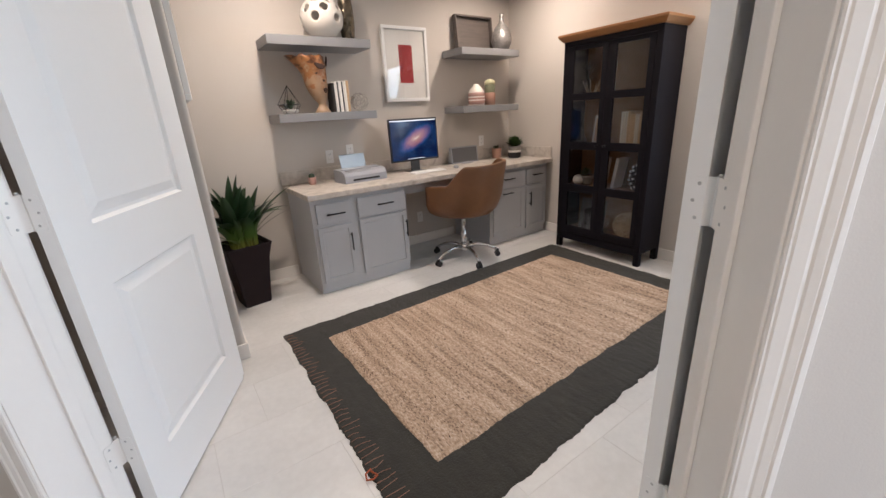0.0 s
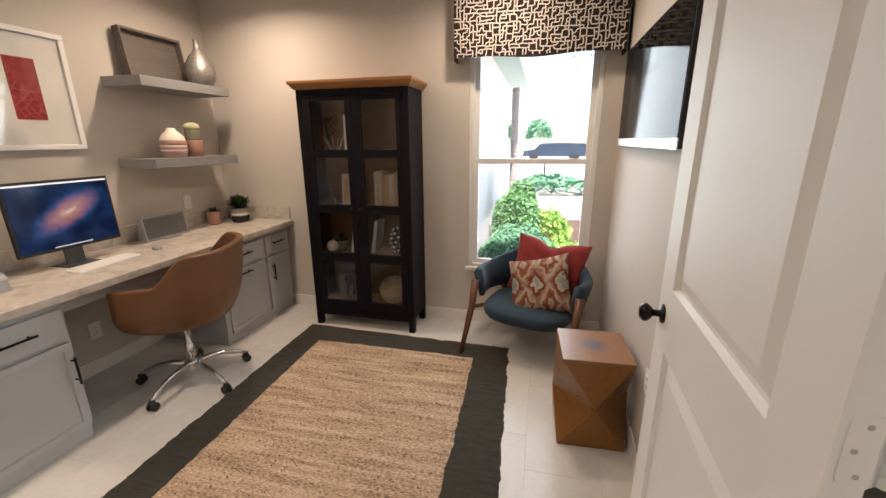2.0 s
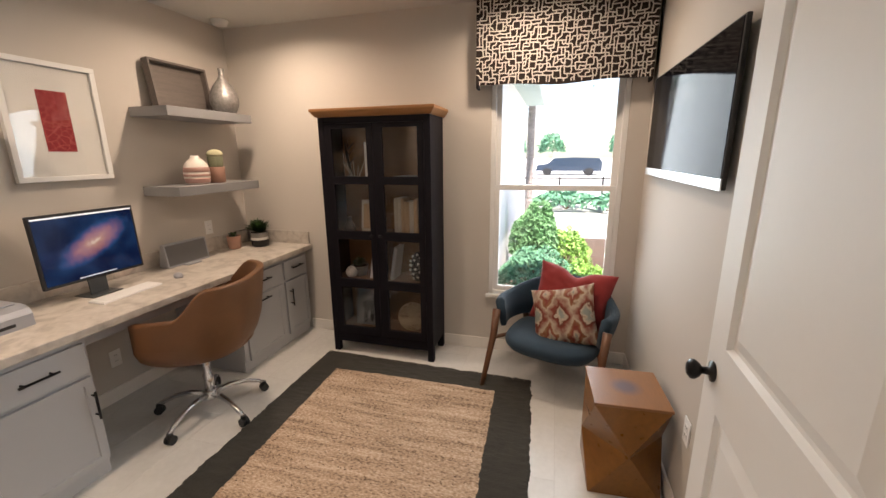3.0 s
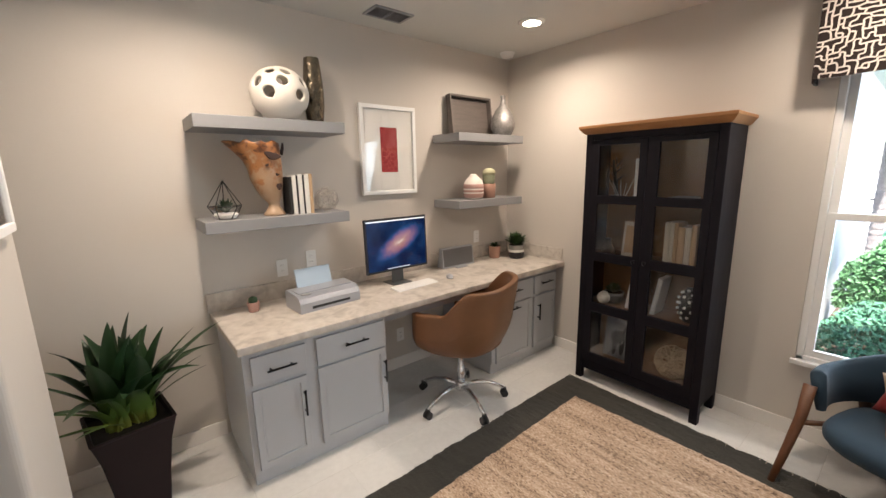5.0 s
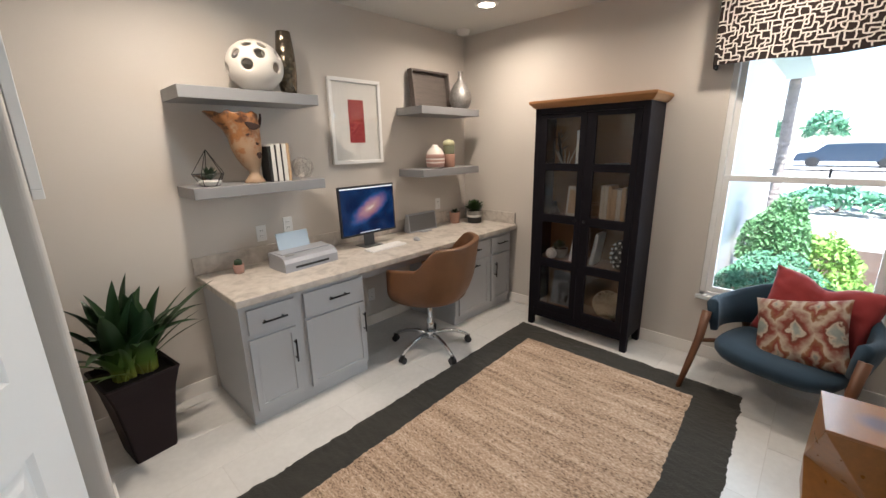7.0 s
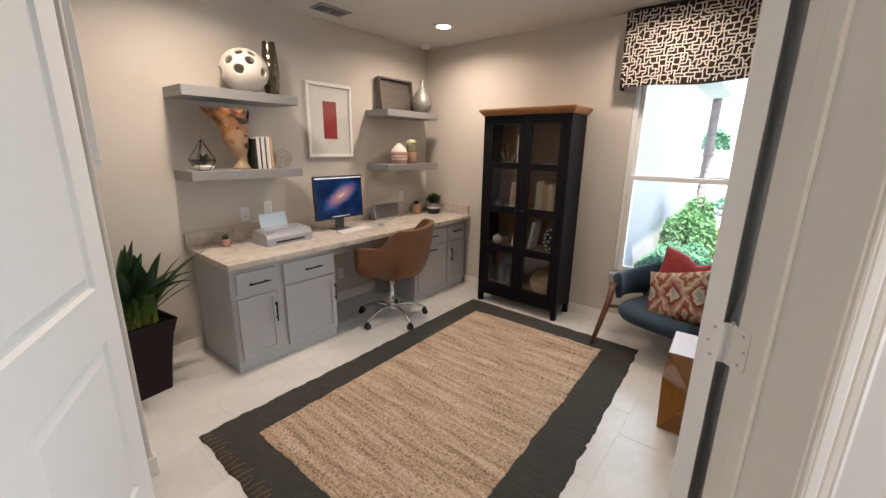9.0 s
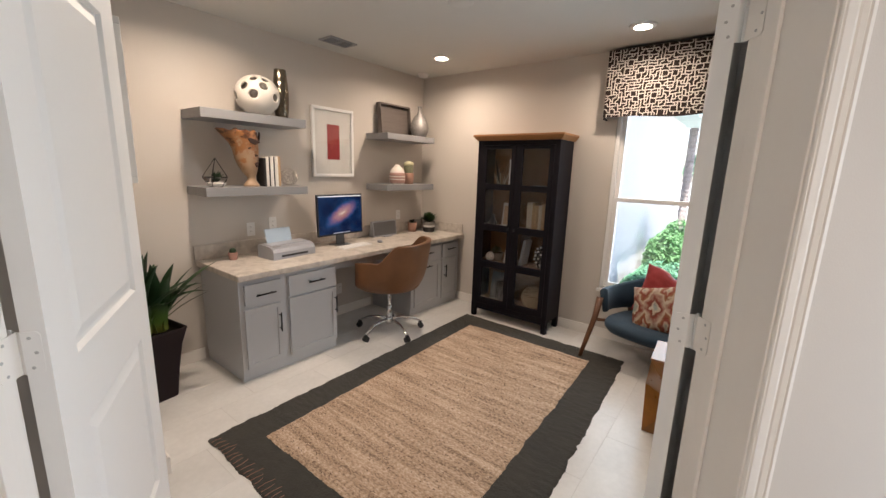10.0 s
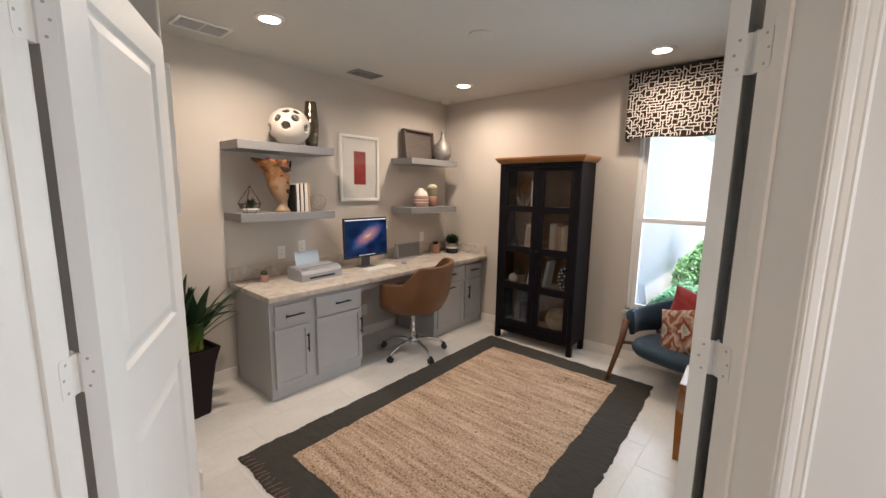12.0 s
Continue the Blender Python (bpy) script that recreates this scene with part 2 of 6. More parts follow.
# the splayed doorway: s runs along the wall, d from the room's face into the room
OX, OY, TURN = 0.341, 1.2747, radians(44)
SPLAY = Matrix(((math.cos(TURN), math.sin(TURN), 0, OX), (-math.sin(TURN), math.cos(TURN), 0, OY), (0, 0, 1, 0), (0, 0, 0, 1)))
HALF, WT, DOORTOP = 0.847, 0.190, 2.236
HINGES = (0.360, 1.180, 2.003)
dw = box(-1.45, -HALF - 0.02, -WT, 0, -0.02, CEIL)
box(HALF + 0.02, 1.75, -WT, 0, -0.02, CEIL, bm=dw)
box(-HALF - 0.02, HALF + 0.02, -WT, 0, DOORTOP + 0.03, CEIL, bm=dw)
dw.transform(SPLAY)
structure("wall_doorway", dw, WALL, "splayed beige wall with a double doorway", "wall")
frame_thing = tagged(new("door_frame"), "white painted door frame with stops and casing", "door frame", kind="structure")
frame_thing.matrix_basis = SPLAY
# moulded casing: how far along the wall from the opening, and how proud of it
MOULD = ((0.005, 0.0), (0.005, 0.007), (0.008, 0.010), (0.012, 0.009), (0.015, 0.0115), (0.034, 0.0135), (0.040, 0.0125), (0.044, 0.0150), (0.056, 0.0175), (0.059, 0.0160), (0.063, 0.0190), (0.072, 0.0190), (0.074, 0.0170), (0.074, 0.0))


def casing(sgn, face, direction):
    return loft([[(sgn * (HALF + along), face + direction * proud, z) for along, proud in MOULD] for z in (0.0, DOORTOP + 0.085)])


def hinge_plate(width, z):
    """A flat plate in the yz plane with rounded free corners, y from 0 to width."""
    pts = [(0.0, -0.051), (width - 0.010, -0.051), (width - 0.003, -0.048), (width, -0.041), (width, 0.041), (width - 0.003, 0.048), (width - 0.010, 0.051), (0.0, 0.051)]
    return loft([[(x_, y_, z + z_) for y_, z_ in pts] for x_ in (-0.0012, 0.0012)])


SCREWS = ((0.018, -0.036), (0.027, 0.0), (0.018, 0.036))
for sgn in (-1, 1):
    a, b = sorted((sgn * HALF, sgn * (HALF + 0.02)))
    part("jamb", box(a, b, -WT - 0.002, 0.002, 0, DOORTOP + 0.03, 0.002), TRIM, frame_thing)
    a, b = sorted((sgn * (HALF - 0.012), sgn * HALF))
    part("door_stop", box(a, b, -0.081, -0.046, 0, DOORTOP, 0.002), TRIM, frame_thing)
    part("casing", casing(sgn, -WT - 0.001, -1), TRIM, frame_thing)
    part("casing", casing(sgn, 0.001, 1), TRIM, frame_thing)
    for hz in HINGES:
        pl = hinge_plate(0.036, hz)
        pl.transform(Matrix.Translation((sgn * (HALF - 0.0005), 0.003, 0)) @ Matrix.Diagonal((1, -1, 1, 1)))
        a, b = sorted((sgn * (HALF + 0.0010), sgn * (HALF + 0.0032)))
        box(a, b, 0.002, 0.026, hz - 0.051, hz + 0.051, bm=pl)
        bmesh.ops.recalc_face_normals(pl, faces=pl.faces[:])
        plate = part("hinge_plate", pl, TRIM, frame_thing, "painted hinge plate on the jamb")
        for ay, az in SCREWS:
            c = lathe([(0.0040, 0.0), (0.0032, 0.0007)], 10)
            c.transform(Matrix.Translation((sgn * (HALF - 0.0017), 0.003 - ay, hz + az)) @ Matrix.Rotation(radians(-90 * sgn), 4, "Y"))
            part("screw", c, GREYSCREW, plate)
part("head_jamb", box(-HALF, HALF, -WT, 0, DOORTOP + 0.010, DOORTOP + 0.030, 0.002), TRIM, frame_thing)
part("head_stop", box(-HALF + 0.012, HALF - 0.012, -0.081, -0.046, DOORTOP - 0.004, DOORTOP + 0.0095, 0.002), TRIM, frame_thing)
part("head_casing", box(-HALF - 0.074, HALF + 0.074, -WT - 0.019, -WT - 0.001, DOORTOP + 0.085, DOORTOP + 0.155, 0.004), TRIM, frame_thing)
part("head_casing", box(-HALF - 0.004, HALF + 0.004, -WT - 0.0175, -WT - 0.001, DOORTOP + 0.034, DOORTOP + 0.085, 0.004), TRIM, frame_thing)

# the hall behind the camera: unseen walls, added to close it in
structure("wall_hall_south", box(-2.75, 1.74, -2.1, -1.98, -0.02, CEIL), WALL, "beige hall wall", "wall")
# the east wall's opening is assumed, made for the cool fill lamp
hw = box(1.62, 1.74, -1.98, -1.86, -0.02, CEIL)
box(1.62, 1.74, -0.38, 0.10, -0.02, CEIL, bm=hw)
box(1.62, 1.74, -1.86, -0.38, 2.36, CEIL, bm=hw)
structure("wall_hall_east", hw, WALL, "unseen beige hall wall with an assumed opening for the fill lamp", "wall")
structure("wall_hall_west", box(-2.75, -2.62, -1.98, 2.45, -0.02, CEIL), WALL, "beige hall wall", "wall")
structure("wall_hall_north", box(-2.62, -0.62, 2.3, 2.45, -0.02, CEIL), WALL, "beige hall wall", "wall")
structure("ceiling", box(-2.75, WX + 0.16, -2.1, DY + 0.14, CEIL, CEIL + 0.12), CEILING, "flat off-white painted ceiling", "ceiling")

BB = 0.10
for i, (x0, x1, y0, y1) in enumerate(((-0.57, 0.92, DY - 0.013, DY), (1.80, 2.76, DY - 0.013, DY), (WX - 0.013, WX, TY, 3.42), (1.08, WX - 0.013, TY, TY + 0.013),
                                      (-0.57, 0.262, 2.837, 2.85), (0.25, 0.263, 2.85, 3.40))):
    structure(f"baseboard_{i + 1}", box(x0, x1, y0, y1, 0, BB, 0.004), TRIM, "white painted baseboard along the wall", "baseboard")


# ---- window ----
win = tagged(new("window_1"), "white vinyl single-hung sash window", "window", kind="structure")
wf = box(WX + 0.014, WX + 0.11, WY0, WY0 + 0.035, WZ0, WZ1, 0.004)
box(WX + 0.014, WX + 0.11, WY1 - 0.035, WY1, WZ0, WZ1, 0.004, bm=wf)
box(WX + 0.014, WX + 0.11, WY0, WY1, WZ1 - 0.035, WZ1, 0.004, bm=wf)
box(WX + 0.014, WX + 0.11, WY0, WY1, WZ0, WZ0 + 0.03, 0.004, bm=wf)
part("window_frame", wf, WHITE, win)
part("window_sill", box(WX - 0.025, WX + 0.016, WY0 - 0.02, WY1 + 0.02, WZ0 - 0.025, WZ0 + 0.004, 0.004), WHITE, win)
MEET = 1.385
for name, z0, z1, xo in (("lower_sash", WZ0 + 0.03, MEET + 0.02, 0.030), ("upper_sash", MEET - 0.02, WZ1 - 0.035, 0.060)):
    s = box(WX + xo, WX + xo + 0.028, WY0 + 0.035, WY0 + 0.075, z0, z1, 0.003)
    box(WX + xo, WX + xo + 0.028, WY1 - 0.075, WY1 - 0.035, z0, z1, 0.003, bm=s)
    box(WX + xo, WX + xo + 0.028, WY0 + 0.07, WY1 - 0.07, z0, z0 + 0.04, 0.003, bm=s)
    box(WX + xo, WX + xo + 0.028, WY0 + 0.07, WY1 - 0.07, z1 - 0.04, z1, 0.003, bm=s)
    sash = part(name, s, WHITE, win)
    p = part("pane", box(WX + xo + 0.012, WX + xo + 0.016, WY0 + 0.073, WY1 - 0.073, z0 + 0.038, z1 - 0.038), PANE, sash)
    p.visible_shadow = False


# ---- double doors ----
def door_leaf(name, mirror, m, label, knob):
    """A two-panel moulded leaf, hinge edge at x = 0, hall face at +y * mirror."""
    OFF, W, T, Z0, Z1, X0 = 0.020, 0.845, 0.044, 0.012, DOORTOP, -0.008
    d = tagged(new(name), label, "door", group="double doors", kind="structure")
    d.matrix_basis = m
    core = box(X0, W, 0.0, T, Z0, Z1)
    for face_y, out in ((0.0, -1), (T, 1)):
        faces = [f for f in core.faces if abs(f.normal.y - out) < 1e-3 and abs(f.calc_center_median().y - face_y) < 1e-4]
        bmesh.ops.delete(core, geom=faces, context="FACES_ONLY")
        xs, zs = (X0, 0.135, W - 0.125, W), (Z0, 0.24, 0.908, 1.110, Z1 - 0.125, Z1)
        grid = {(i, j): core.verts.new((x, face_y, z)) for i, x in enumerate(xs) for j, z in enumerate(zs)}
        for i in range(3):
            for j in range(5):
                q = [grid[i, j], grid[i + 1, j], grid[i + 1, j + 1], grid[i, j + 1]]
                if i == 1 and j in (1, 3):
                    x0, x1, z0, z1 = xs[1], xs[2], zs[j], zs[j + 1]
                    prev = q
                    for inset, depth in ((0.010, 0.014), (0.022, 0.014), (0.058, 0.003)):
                        ring = [core.verts.new((x, face_y - out * depth, z)) for x, z in ((x0 + inset, z0 + inset), (x1 - inset, z0 + inset), (x1 - inset, z1 - inset), (x0 + inset, z1 - inset))]
                        for k in range(4):
                            core.faces.new((prev[k], prev[(k + 1) % 4], ring[(k + 1) % 4], ring[k]))
                        prev = ring
                    core.faces.new(prev)
                else:
                    core.faces.new(q)
    bmesh.ops.remove_doubles(core, verts=core.verts, dist=1e-5)
    bmesh.ops.recalc_face_normals(core, faces=core.faces[:])
    core.transform(Matrix.Diagonal((1, mirror, 1, 1)) @ Matrix.Translation((0, OFF, 0)))
    if mirror < 0:
        bmesh.ops.reverse_faces(core, faces=core.faces[:])
    part("leaf", core, WHITE, d)
    for hz in HINGES:
        h = hinge_plate(0.034, hz)
        h.transform(Matrix.Translation((X0 - 0.0006, OFF * mirror, 0)) @ Matrix.Diagonal((1, mirror, 1, 1)))
        loft([[(x_, y_ * mirror, z) for x_, y_ in ((0.0, 0.004), (X0 - 0.0015, OFF + 0.001), (X0 + 0.0010, OFF + 0.002), (0.003, 0.005))] for z in (hz - 0.051, hz + 0.051)], bm=h)
        bmesh.ops.recalc_face_normals(h, faces=h.faces[:])
        for k in range(5):
            z = hz - 0.051 + k * 0.0206
            lathe([(0.0055, z), (0.0068, z + 0.0010), (0.0068, z + 0.0185), (0.0055, z + 0.0196)], 14, bm=h)
        lathe([(0.0050, hz + 0.0515), (0.0058, hz + 0.053), (0.003, hz + 0.057)], 12, bm=h)
        hinge = part("hinge", h, WHITE, d, "white painted butt hinge")
        for ay, az in SCREWS:
            c = lathe([(0.0040, 0.0), (0.0032, 0.0007)], 10)
            c.transform(Matrix.Translation((X0 - 0.0018, (OFF + ay - 0.004) * mirror, hz + az)) @ Matrix.Rotation(radians(-90), 4, "Y"))
            part("screw", c, GREYSCREW, hinge)
    if not knob:
        a, b = sorted(((OFF + 0.014) * mirror, (OFF + 0.042) * mirror))
        part("astragal", box(W - 0.012, W + 0.030, a, b, Z0 + 0.01, Z1 - 0.010, 0.004), WHITE, d, "white overlap strip on the closing edge")
    if knob:
        for side in (T, 0.0):
            s = 1 if side else -1
            prof = [(0.031, 0.0), (0.031, 0.006), (0.012, 0.011), (0.011, 0.030), (0.022, 0.038), (0.030, 0.050), (0.029, 0.060), (0.018, 0.069), (0.004, 0.071)]
            kb = lathe(prof, 24)
            kb.transform(Matrix.Translation((W - 0.062, (OFF + side) * mirror, 1.010)) @ Matrix.Rotation(radians(-90 * s * mirror), 4, "X"))
            part("door_knob", kb, BLACKMETAL, d, "black round door knob", smooth=True)
    return d


door_leaf("door_1", 1, pose(0.970, 0.698, 0, 0, 0, -2.6), "white two-panel door opened wide with black knob", True)
door_leaf("door_2", -1, pose(-0.262, 1.890, 0, 0, 0, 62.9), "white two-panel door opened wide against the wall", False)


# ---- built-in desk ----
def shaker_front(x0, x1, z0, z1, y, rail=0.055):
    """A framed door or drawer front, proud of the carcass, its face at y looking to -y."""
    bm = box(x0, x1, y, y + 0.020, z0, z1, 0.0025)
    if rail:
        top = max((f for f in bm.faces if f.normal.y < -0.9), key=lambda f: f.calc_area())
        bmesh.ops.inset_region(bm, faces=[top], thickness=rail - 0.008)
        bmesh.ops.inset_region(bm, faces=[top], thickness=0.006)
        bmesh.ops.translate(bm, verts=list(top.verts), vec=(0, 0.008, 0))
    return bm


def bar_pull(x, y, z, length, upright):
    d = Vector((0, 0, 1)) if upright else Vector((1, 0, 0))
    c = Vector((x, y, z))
    bm = tube([c - d * length / 2 + Vector((0, -0.030, 0)), c + d * length / 2 + Vector((0, -0.030, 0))], 0.006, 10)
    for s in (-1, 1):
        e = c + d * s * (length / 2 - 0.022)
        tube([e, e + Vector((0, -0.030, 0))], 0.0048, 8, bm=bm)
    return bm


def base_cabinet(x0, x1, fronts, label):
    c = thing("desk_cabinet", label, "cabinet", group="cabinets under the desk")
    b = box(x0, x1, 3.425, DY - 0.016, 0.092, 0.800, 0.002)
    part("body", b, CABINET, c)
    part("plinth", box(x0 + 0.004, x1 - 0.004, 3.440, DY - 0.016, 0.0, 0.094, 0.002), CABINET, c)
    for kind, a, b2, z0, z1, hx, hz, up in fronts:
        f = part(kind, shaker_front(a, b2, z0, z1, 3.404, 0.055 if kind == "door" else 0), CABINET, c)
        part("handle", bar_pull(hx, 3.404, hz, 0.152, up), BLACKMETAL, f, "black metal bar pull", smooth=True)
    return c


base_cabinet(0.935, 1.785, (("drawer", 0.972, 1.258, 0.598, 0.752, 1.118, 0.668, False), ("drawer", 1.320, 1.766, 0.594, 0.757, 1.560, 0.680, False),
                            ("door", 0.964, 1.252, 0.098, 0.566, 1.226, 0.415, True), ("door", 1.320, 1.768, 0.092, 0.575, 1.750, 0.425, True)),
             "grey shaker base cabinet with two drawers and two doors")
base_cabinet(2.775, 3.640, (("drawer", 2.815, 3.255, 0.598, 0.757, 3.02, 0.690, False), ("drawer", 3.300, 3.610, 0.598, 0.757, 3.45, 0.690, False),
                            ("door", 2.815, 3.255, 0.092, 0.575, 3.00, 0.538, False), ("door", 3.300, 3.610, 0.092, 0.575, 3.345, 0.43, True)),
             "grey shaker base cabinet at the corner")
top = thing("desk_worktop", "cream marbled laminate worktop with a low backsplash", "worktop")
part("slab", box(0.908, WX - 0.001, 3.352, DY - 0.001, 0.800, 0.845, 0.006, seg=3), COUNTER, top)
part("backsplash", box(0.900, WX - 0.022, DY - 0.021, DY - 0.002, 0.8452, 0.962, 0.003), COUNTER, top)
part("side_splash", box(WX - 0.021, WX - 0.002, 3.375, DY - 0.002, 0.8452, 0.962, 0.003), COUNTER, top)
part("support_rail", box(1.786, 2.774, 3.50, 3.52, 0.70, 0.7995, 0.002), CABINET, top)

for x0, x1, z0, z1 in ((0.905, 1.738, 1.925, 1.993), (0.900, 1.733, 1.368, 1.434), (2.708, 3.490, 1.914, 1.980), (2.705, 3.490, 1.370, 1.437)):
    sh = thing("floating_shelf", "thick grey painted floating shelf", "shelf", group="floating shelves over the desk")
    part("board", box(x0, x1, 3.725, DY - 0.001, z0, z1, 0.003), SHELF, sh)


# ---- bookcase with glazed doors ----
bc = thing("bookcase", "black wooden bookcase with glazed doors and oak crown", "bookcase")
BX0, BX1, BY0, BY1, BT = 3.303, 3.640, 2.078, 2.974, 1.922
SHELVES = (0.645, 1.025, 1.455)
for y0, y1 in ((BY0, BY0 + 0.022), (BY1 - 0.022, BY1)):
    part("side_panel", box(BX0 + 0.02, BX1, y0, y1, 0.115, BT, 0.002), BLACKWOOD, bc)
part("back_panel", box(BX1 - 0.012, BX1 - 0.002, BY0 + 0.02, BY1 - 0.02, 0.16, BT - 0.01), SHELFWOOD, bc, "brown stained back panel")
part("bottom_board", box(BX0 + 0.03, BX1 - 0.012, BY0 + 0.022, BY1 - 0.022, 0.165, 0.187, 0.002), SHELFWOOD, bc)
part("top_board", box(BX0 + 0.02, BX1 - 0.002, BY0 + 0.022, BY1 - 0.022, BT - 0.03, BT, 0.002), BLACKWOOD, bc)
for z in SHELVES:
    part("shelf", box(BX0 + 0.045, BX1 - 0.013, BY0 + 0.023, BY1 - 0.023, z - 0.020, z, 0.002), SHELFWOOD, bc, "warm brown wooden shelf")
for y0 in (BY0, BY1 - 0.05):
    part("front_post", box(BX0, BX0 + 0.05, y0, y0 + 0.05, 0.0, BT, 0.003), BLACKWOOD, bc)
    part("back_post", box(BX1 - 0.05, BX1, y0, y0 + 0.05, 0.0, 0.14, 0.003), BLACKWOOD, bc)
part("apron", box(BX0 + 0.004, BX0 + 0.028, BY0 + 0.05, BY1 - 0.05, 0.092, 0.165, 0.003), BLACKWOOD, bc)
part("top_rail", box(BX0 + 0.004, BX0 + 0.028, BY0 + 0.05, BY1 - 0.05, BT - 0.045, BT, 0.003), BLACKWOOD, bc)
crown = bmesh.new()
for o, z in ((0.006, BT), (0.018, BT + 0.010), (0.037, BT + 0.034), (0.043, BT + 0.040), (0.043, BT + 0.056), (0.038, BT + 0.060)):
    for v in ((BX0 - o, BY0 - o), (BX0 - o, BY1 + o), (BX1 + 0.008, BY1 + o), (BX1 + 0.008, BY0 - o)):
        crown.verts.new((*v, z))
crown.verts.ensure_lookup_table()
for k in range(5):
    for i in range(4):
        crown.faces.new([crown.verts[j] for j in (4 * k + i, 4 * k + (i + 1) % 4, 4 * k + 4 + (i + 1) % 4, 4 * k + 4 + i)])
crown.faces.new(crown.verts[0:4]), crown.faces.new(crown.verts[20:24])
bmesh.ops.recalc_face_normals(crown, faces=crown.faces[:])
part("crown", crown, CROWN, bc, "light brown wooden crown moulding")
for a, b2, glass0, glass1, knob_y in ((BY0 + 0.052, 2.524, 2.178, 2.452, 2.488), (2.528, BY1 - 0.052, 2.578, 2.866, 2.564)):
    zs = (0.170, 0.240, 0.588, 0.660, 0.990, 1.060, 1.425, 1.485, 1.840, BT - 0.048)
    d = bmesh.new()
    ys = (a, glass0, glass1, b2)
    for xf in (BX0 - 0.001, BX0 + 0.021):
        g = {(i, j): d.verts.new((xf, y, z)) for i, y in enumerate(ys) for j, z in enumerate(zs)}
        for i in range(3):
            for j in range(9):
                if not (i == 1 and j % 2 == 1):
                    d.faces.new((g[i, j], g[i + 1, j], g[i + 1, j + 1], g[i, j + 1]))
    rim = [e for e in d.edges if len(e.link_faces) == 1]
    pair = {}
    for v in d.verts:
        pair.setdefault((round(v.co.y, 5), round(v.co.z, 5)), []).append(v)
    for e in rim:
        if e.verts[0].co.x < BX0:
            p0, p1 = (pair[round(v.co.y, 5), round(v.co.z, 5)][1] for v in e.verts)
            d.faces.new((e.verts[0], e.verts[1], p1, p0))
    bmesh.ops.recalc_face_normals(d, faces=d.faces[:])
    dr = part("door", d, BLACKWOOD, bc)
    for z0, z1 in zip(zs[1::2], zs[2::2]):
        part("pane", box(BX0 + 0.008, BX0 + 0.011, glass0, glass1, z0, z1), CASEGLASS, dr).visible_shadow = False
    kb = lathe([(0.004, 0), (0.005, 0.012), (0.012, 0.018), (0.012, 0.024), (0.006, 0.029)], 14)
    kb.transform(Matrix.Translation((BX0 - 0.001, knob_y, 1.03)) @ Matrix.Rotation(radians(-90), 4, "Y"))
    part("knob", kb, BLACKMETAL, dr, smooth=True)

CREAM = mat("cream_cover", (0.55, 0.49, 0.40), 0.7, vary=0.08, fine=60)
OFFWHITE = mat("white_cover", (0.72, 0.70, 0.66), 0.65, vary=0.05, fine=60)
TAN = mat("tan_cover", (0.50, 0.34, 0.20), 0.7, vary=0.1, fine=60)
BLACKCOVER = mat("black_cover", (0.015, 0.014, 0.014), 0.6, vary=0.1)
GREYCOVER = mat("grey_cover", (0.33, 0.33, 0.32), 0.65, vary=0.08)
PAPER = mat("paper_edges", (0.66, 0.62, 0.53), 0.9, vary=0.08, fine=300, bump=0.1)


def book(w, d, h, cover, m, label):
    """A closed book on its tail: w along x, spine to -y, h up."""
    t = thing("book", label, "book", m)
    c = box(-w / 2, -w / 2 + 0.003, 0, d, 0, h)
    box(w / 2 - 0.003, w / 2, 0, d, 0, h, bm=c)
    spine = bmesh.new()
    prof = [(-w / 2, 0.002), (-w / 4, -0.003), (0, -0.004), (w / 4, -0.003), (w / 2, 0.002)]
    for z in (0, h):
        for x, y in prof:
            spine.verts.new((x, y, z))
    spine.verts.ensure_lookup_table()
    for i in range(4):
        spine.faces.new([spine.verts[j] for j in (i, i + 1, i + 6, i + 5)])
    merge(c, spine)
    part("cover", c, cover, t)
    part("pages", box(-w / 2 + 0.003, w / 2 - 0.003, 0.002, d - 0.004, 0.003, h - 0.003), PAPER, t)
    return t


# books on the shelf over the desk
x = 1.378
for w, h, cover, lab in ((0.020, 0.228, BLACKCOVER, "black book standing on the floating shelf"), (0.024, 0.238, OFFWHITE, "white book standing on the floating shelf"), (0.011, 0.236, BLACKCOVER, "thin black book standing on the floating shelf"),
                         (0.027, 0.244, OFFWHITE, "white book standing on the floating shelf"), (0.010, 0.240, BLACKCOVER, "thin black book standing on the floating shelf"), (0.028, 0.244, OFFWHITE, "white book standing on the floating shelf"), (0.021, 0.246, TAN, "tan book standing on the floating shelf")):
    book(w, 0.125, h, cover, pose(x + w / 2, 3.795, 1.4345), lab)
    x += w + 0.001

# books in the bookcase, spines toward the room
SPINE = Matrix.Rotation(radians(-90), 4, "Z")


def cased(y, z, w, h, cover, lab, lean=0.0, d=0.15, xf=3.40):
    book(w, d, h, cover, pose(xf, y, z + abs(math.sin(radians(lean))) * w / 2, lean, 0, 0) @ SPINE, lab)


y = 2.415
for w, h, cover in ((0.030, 0.285, CREAM), (0.026, 0.290, CREAM), (0.022, 0.288, TAN), (0.040, 0.262, TAN), (0.036, 0.262, CREAM), (0.030, 0.280, TAN)):
    cased(y - w / 2, 1.026, w, h, cover, "cream book standing behind the bookcase glass")
    y -= w + 0.002
y = 2.645
for w, h, cover in ((0.022, 0.285, OFFWHITE), (0.030, 0.282, CREAM)):
    cased(y - w / 2, 1.456, w, h, cover, "pale book standing behind the bookcase glass")
    y -= w + 0.001
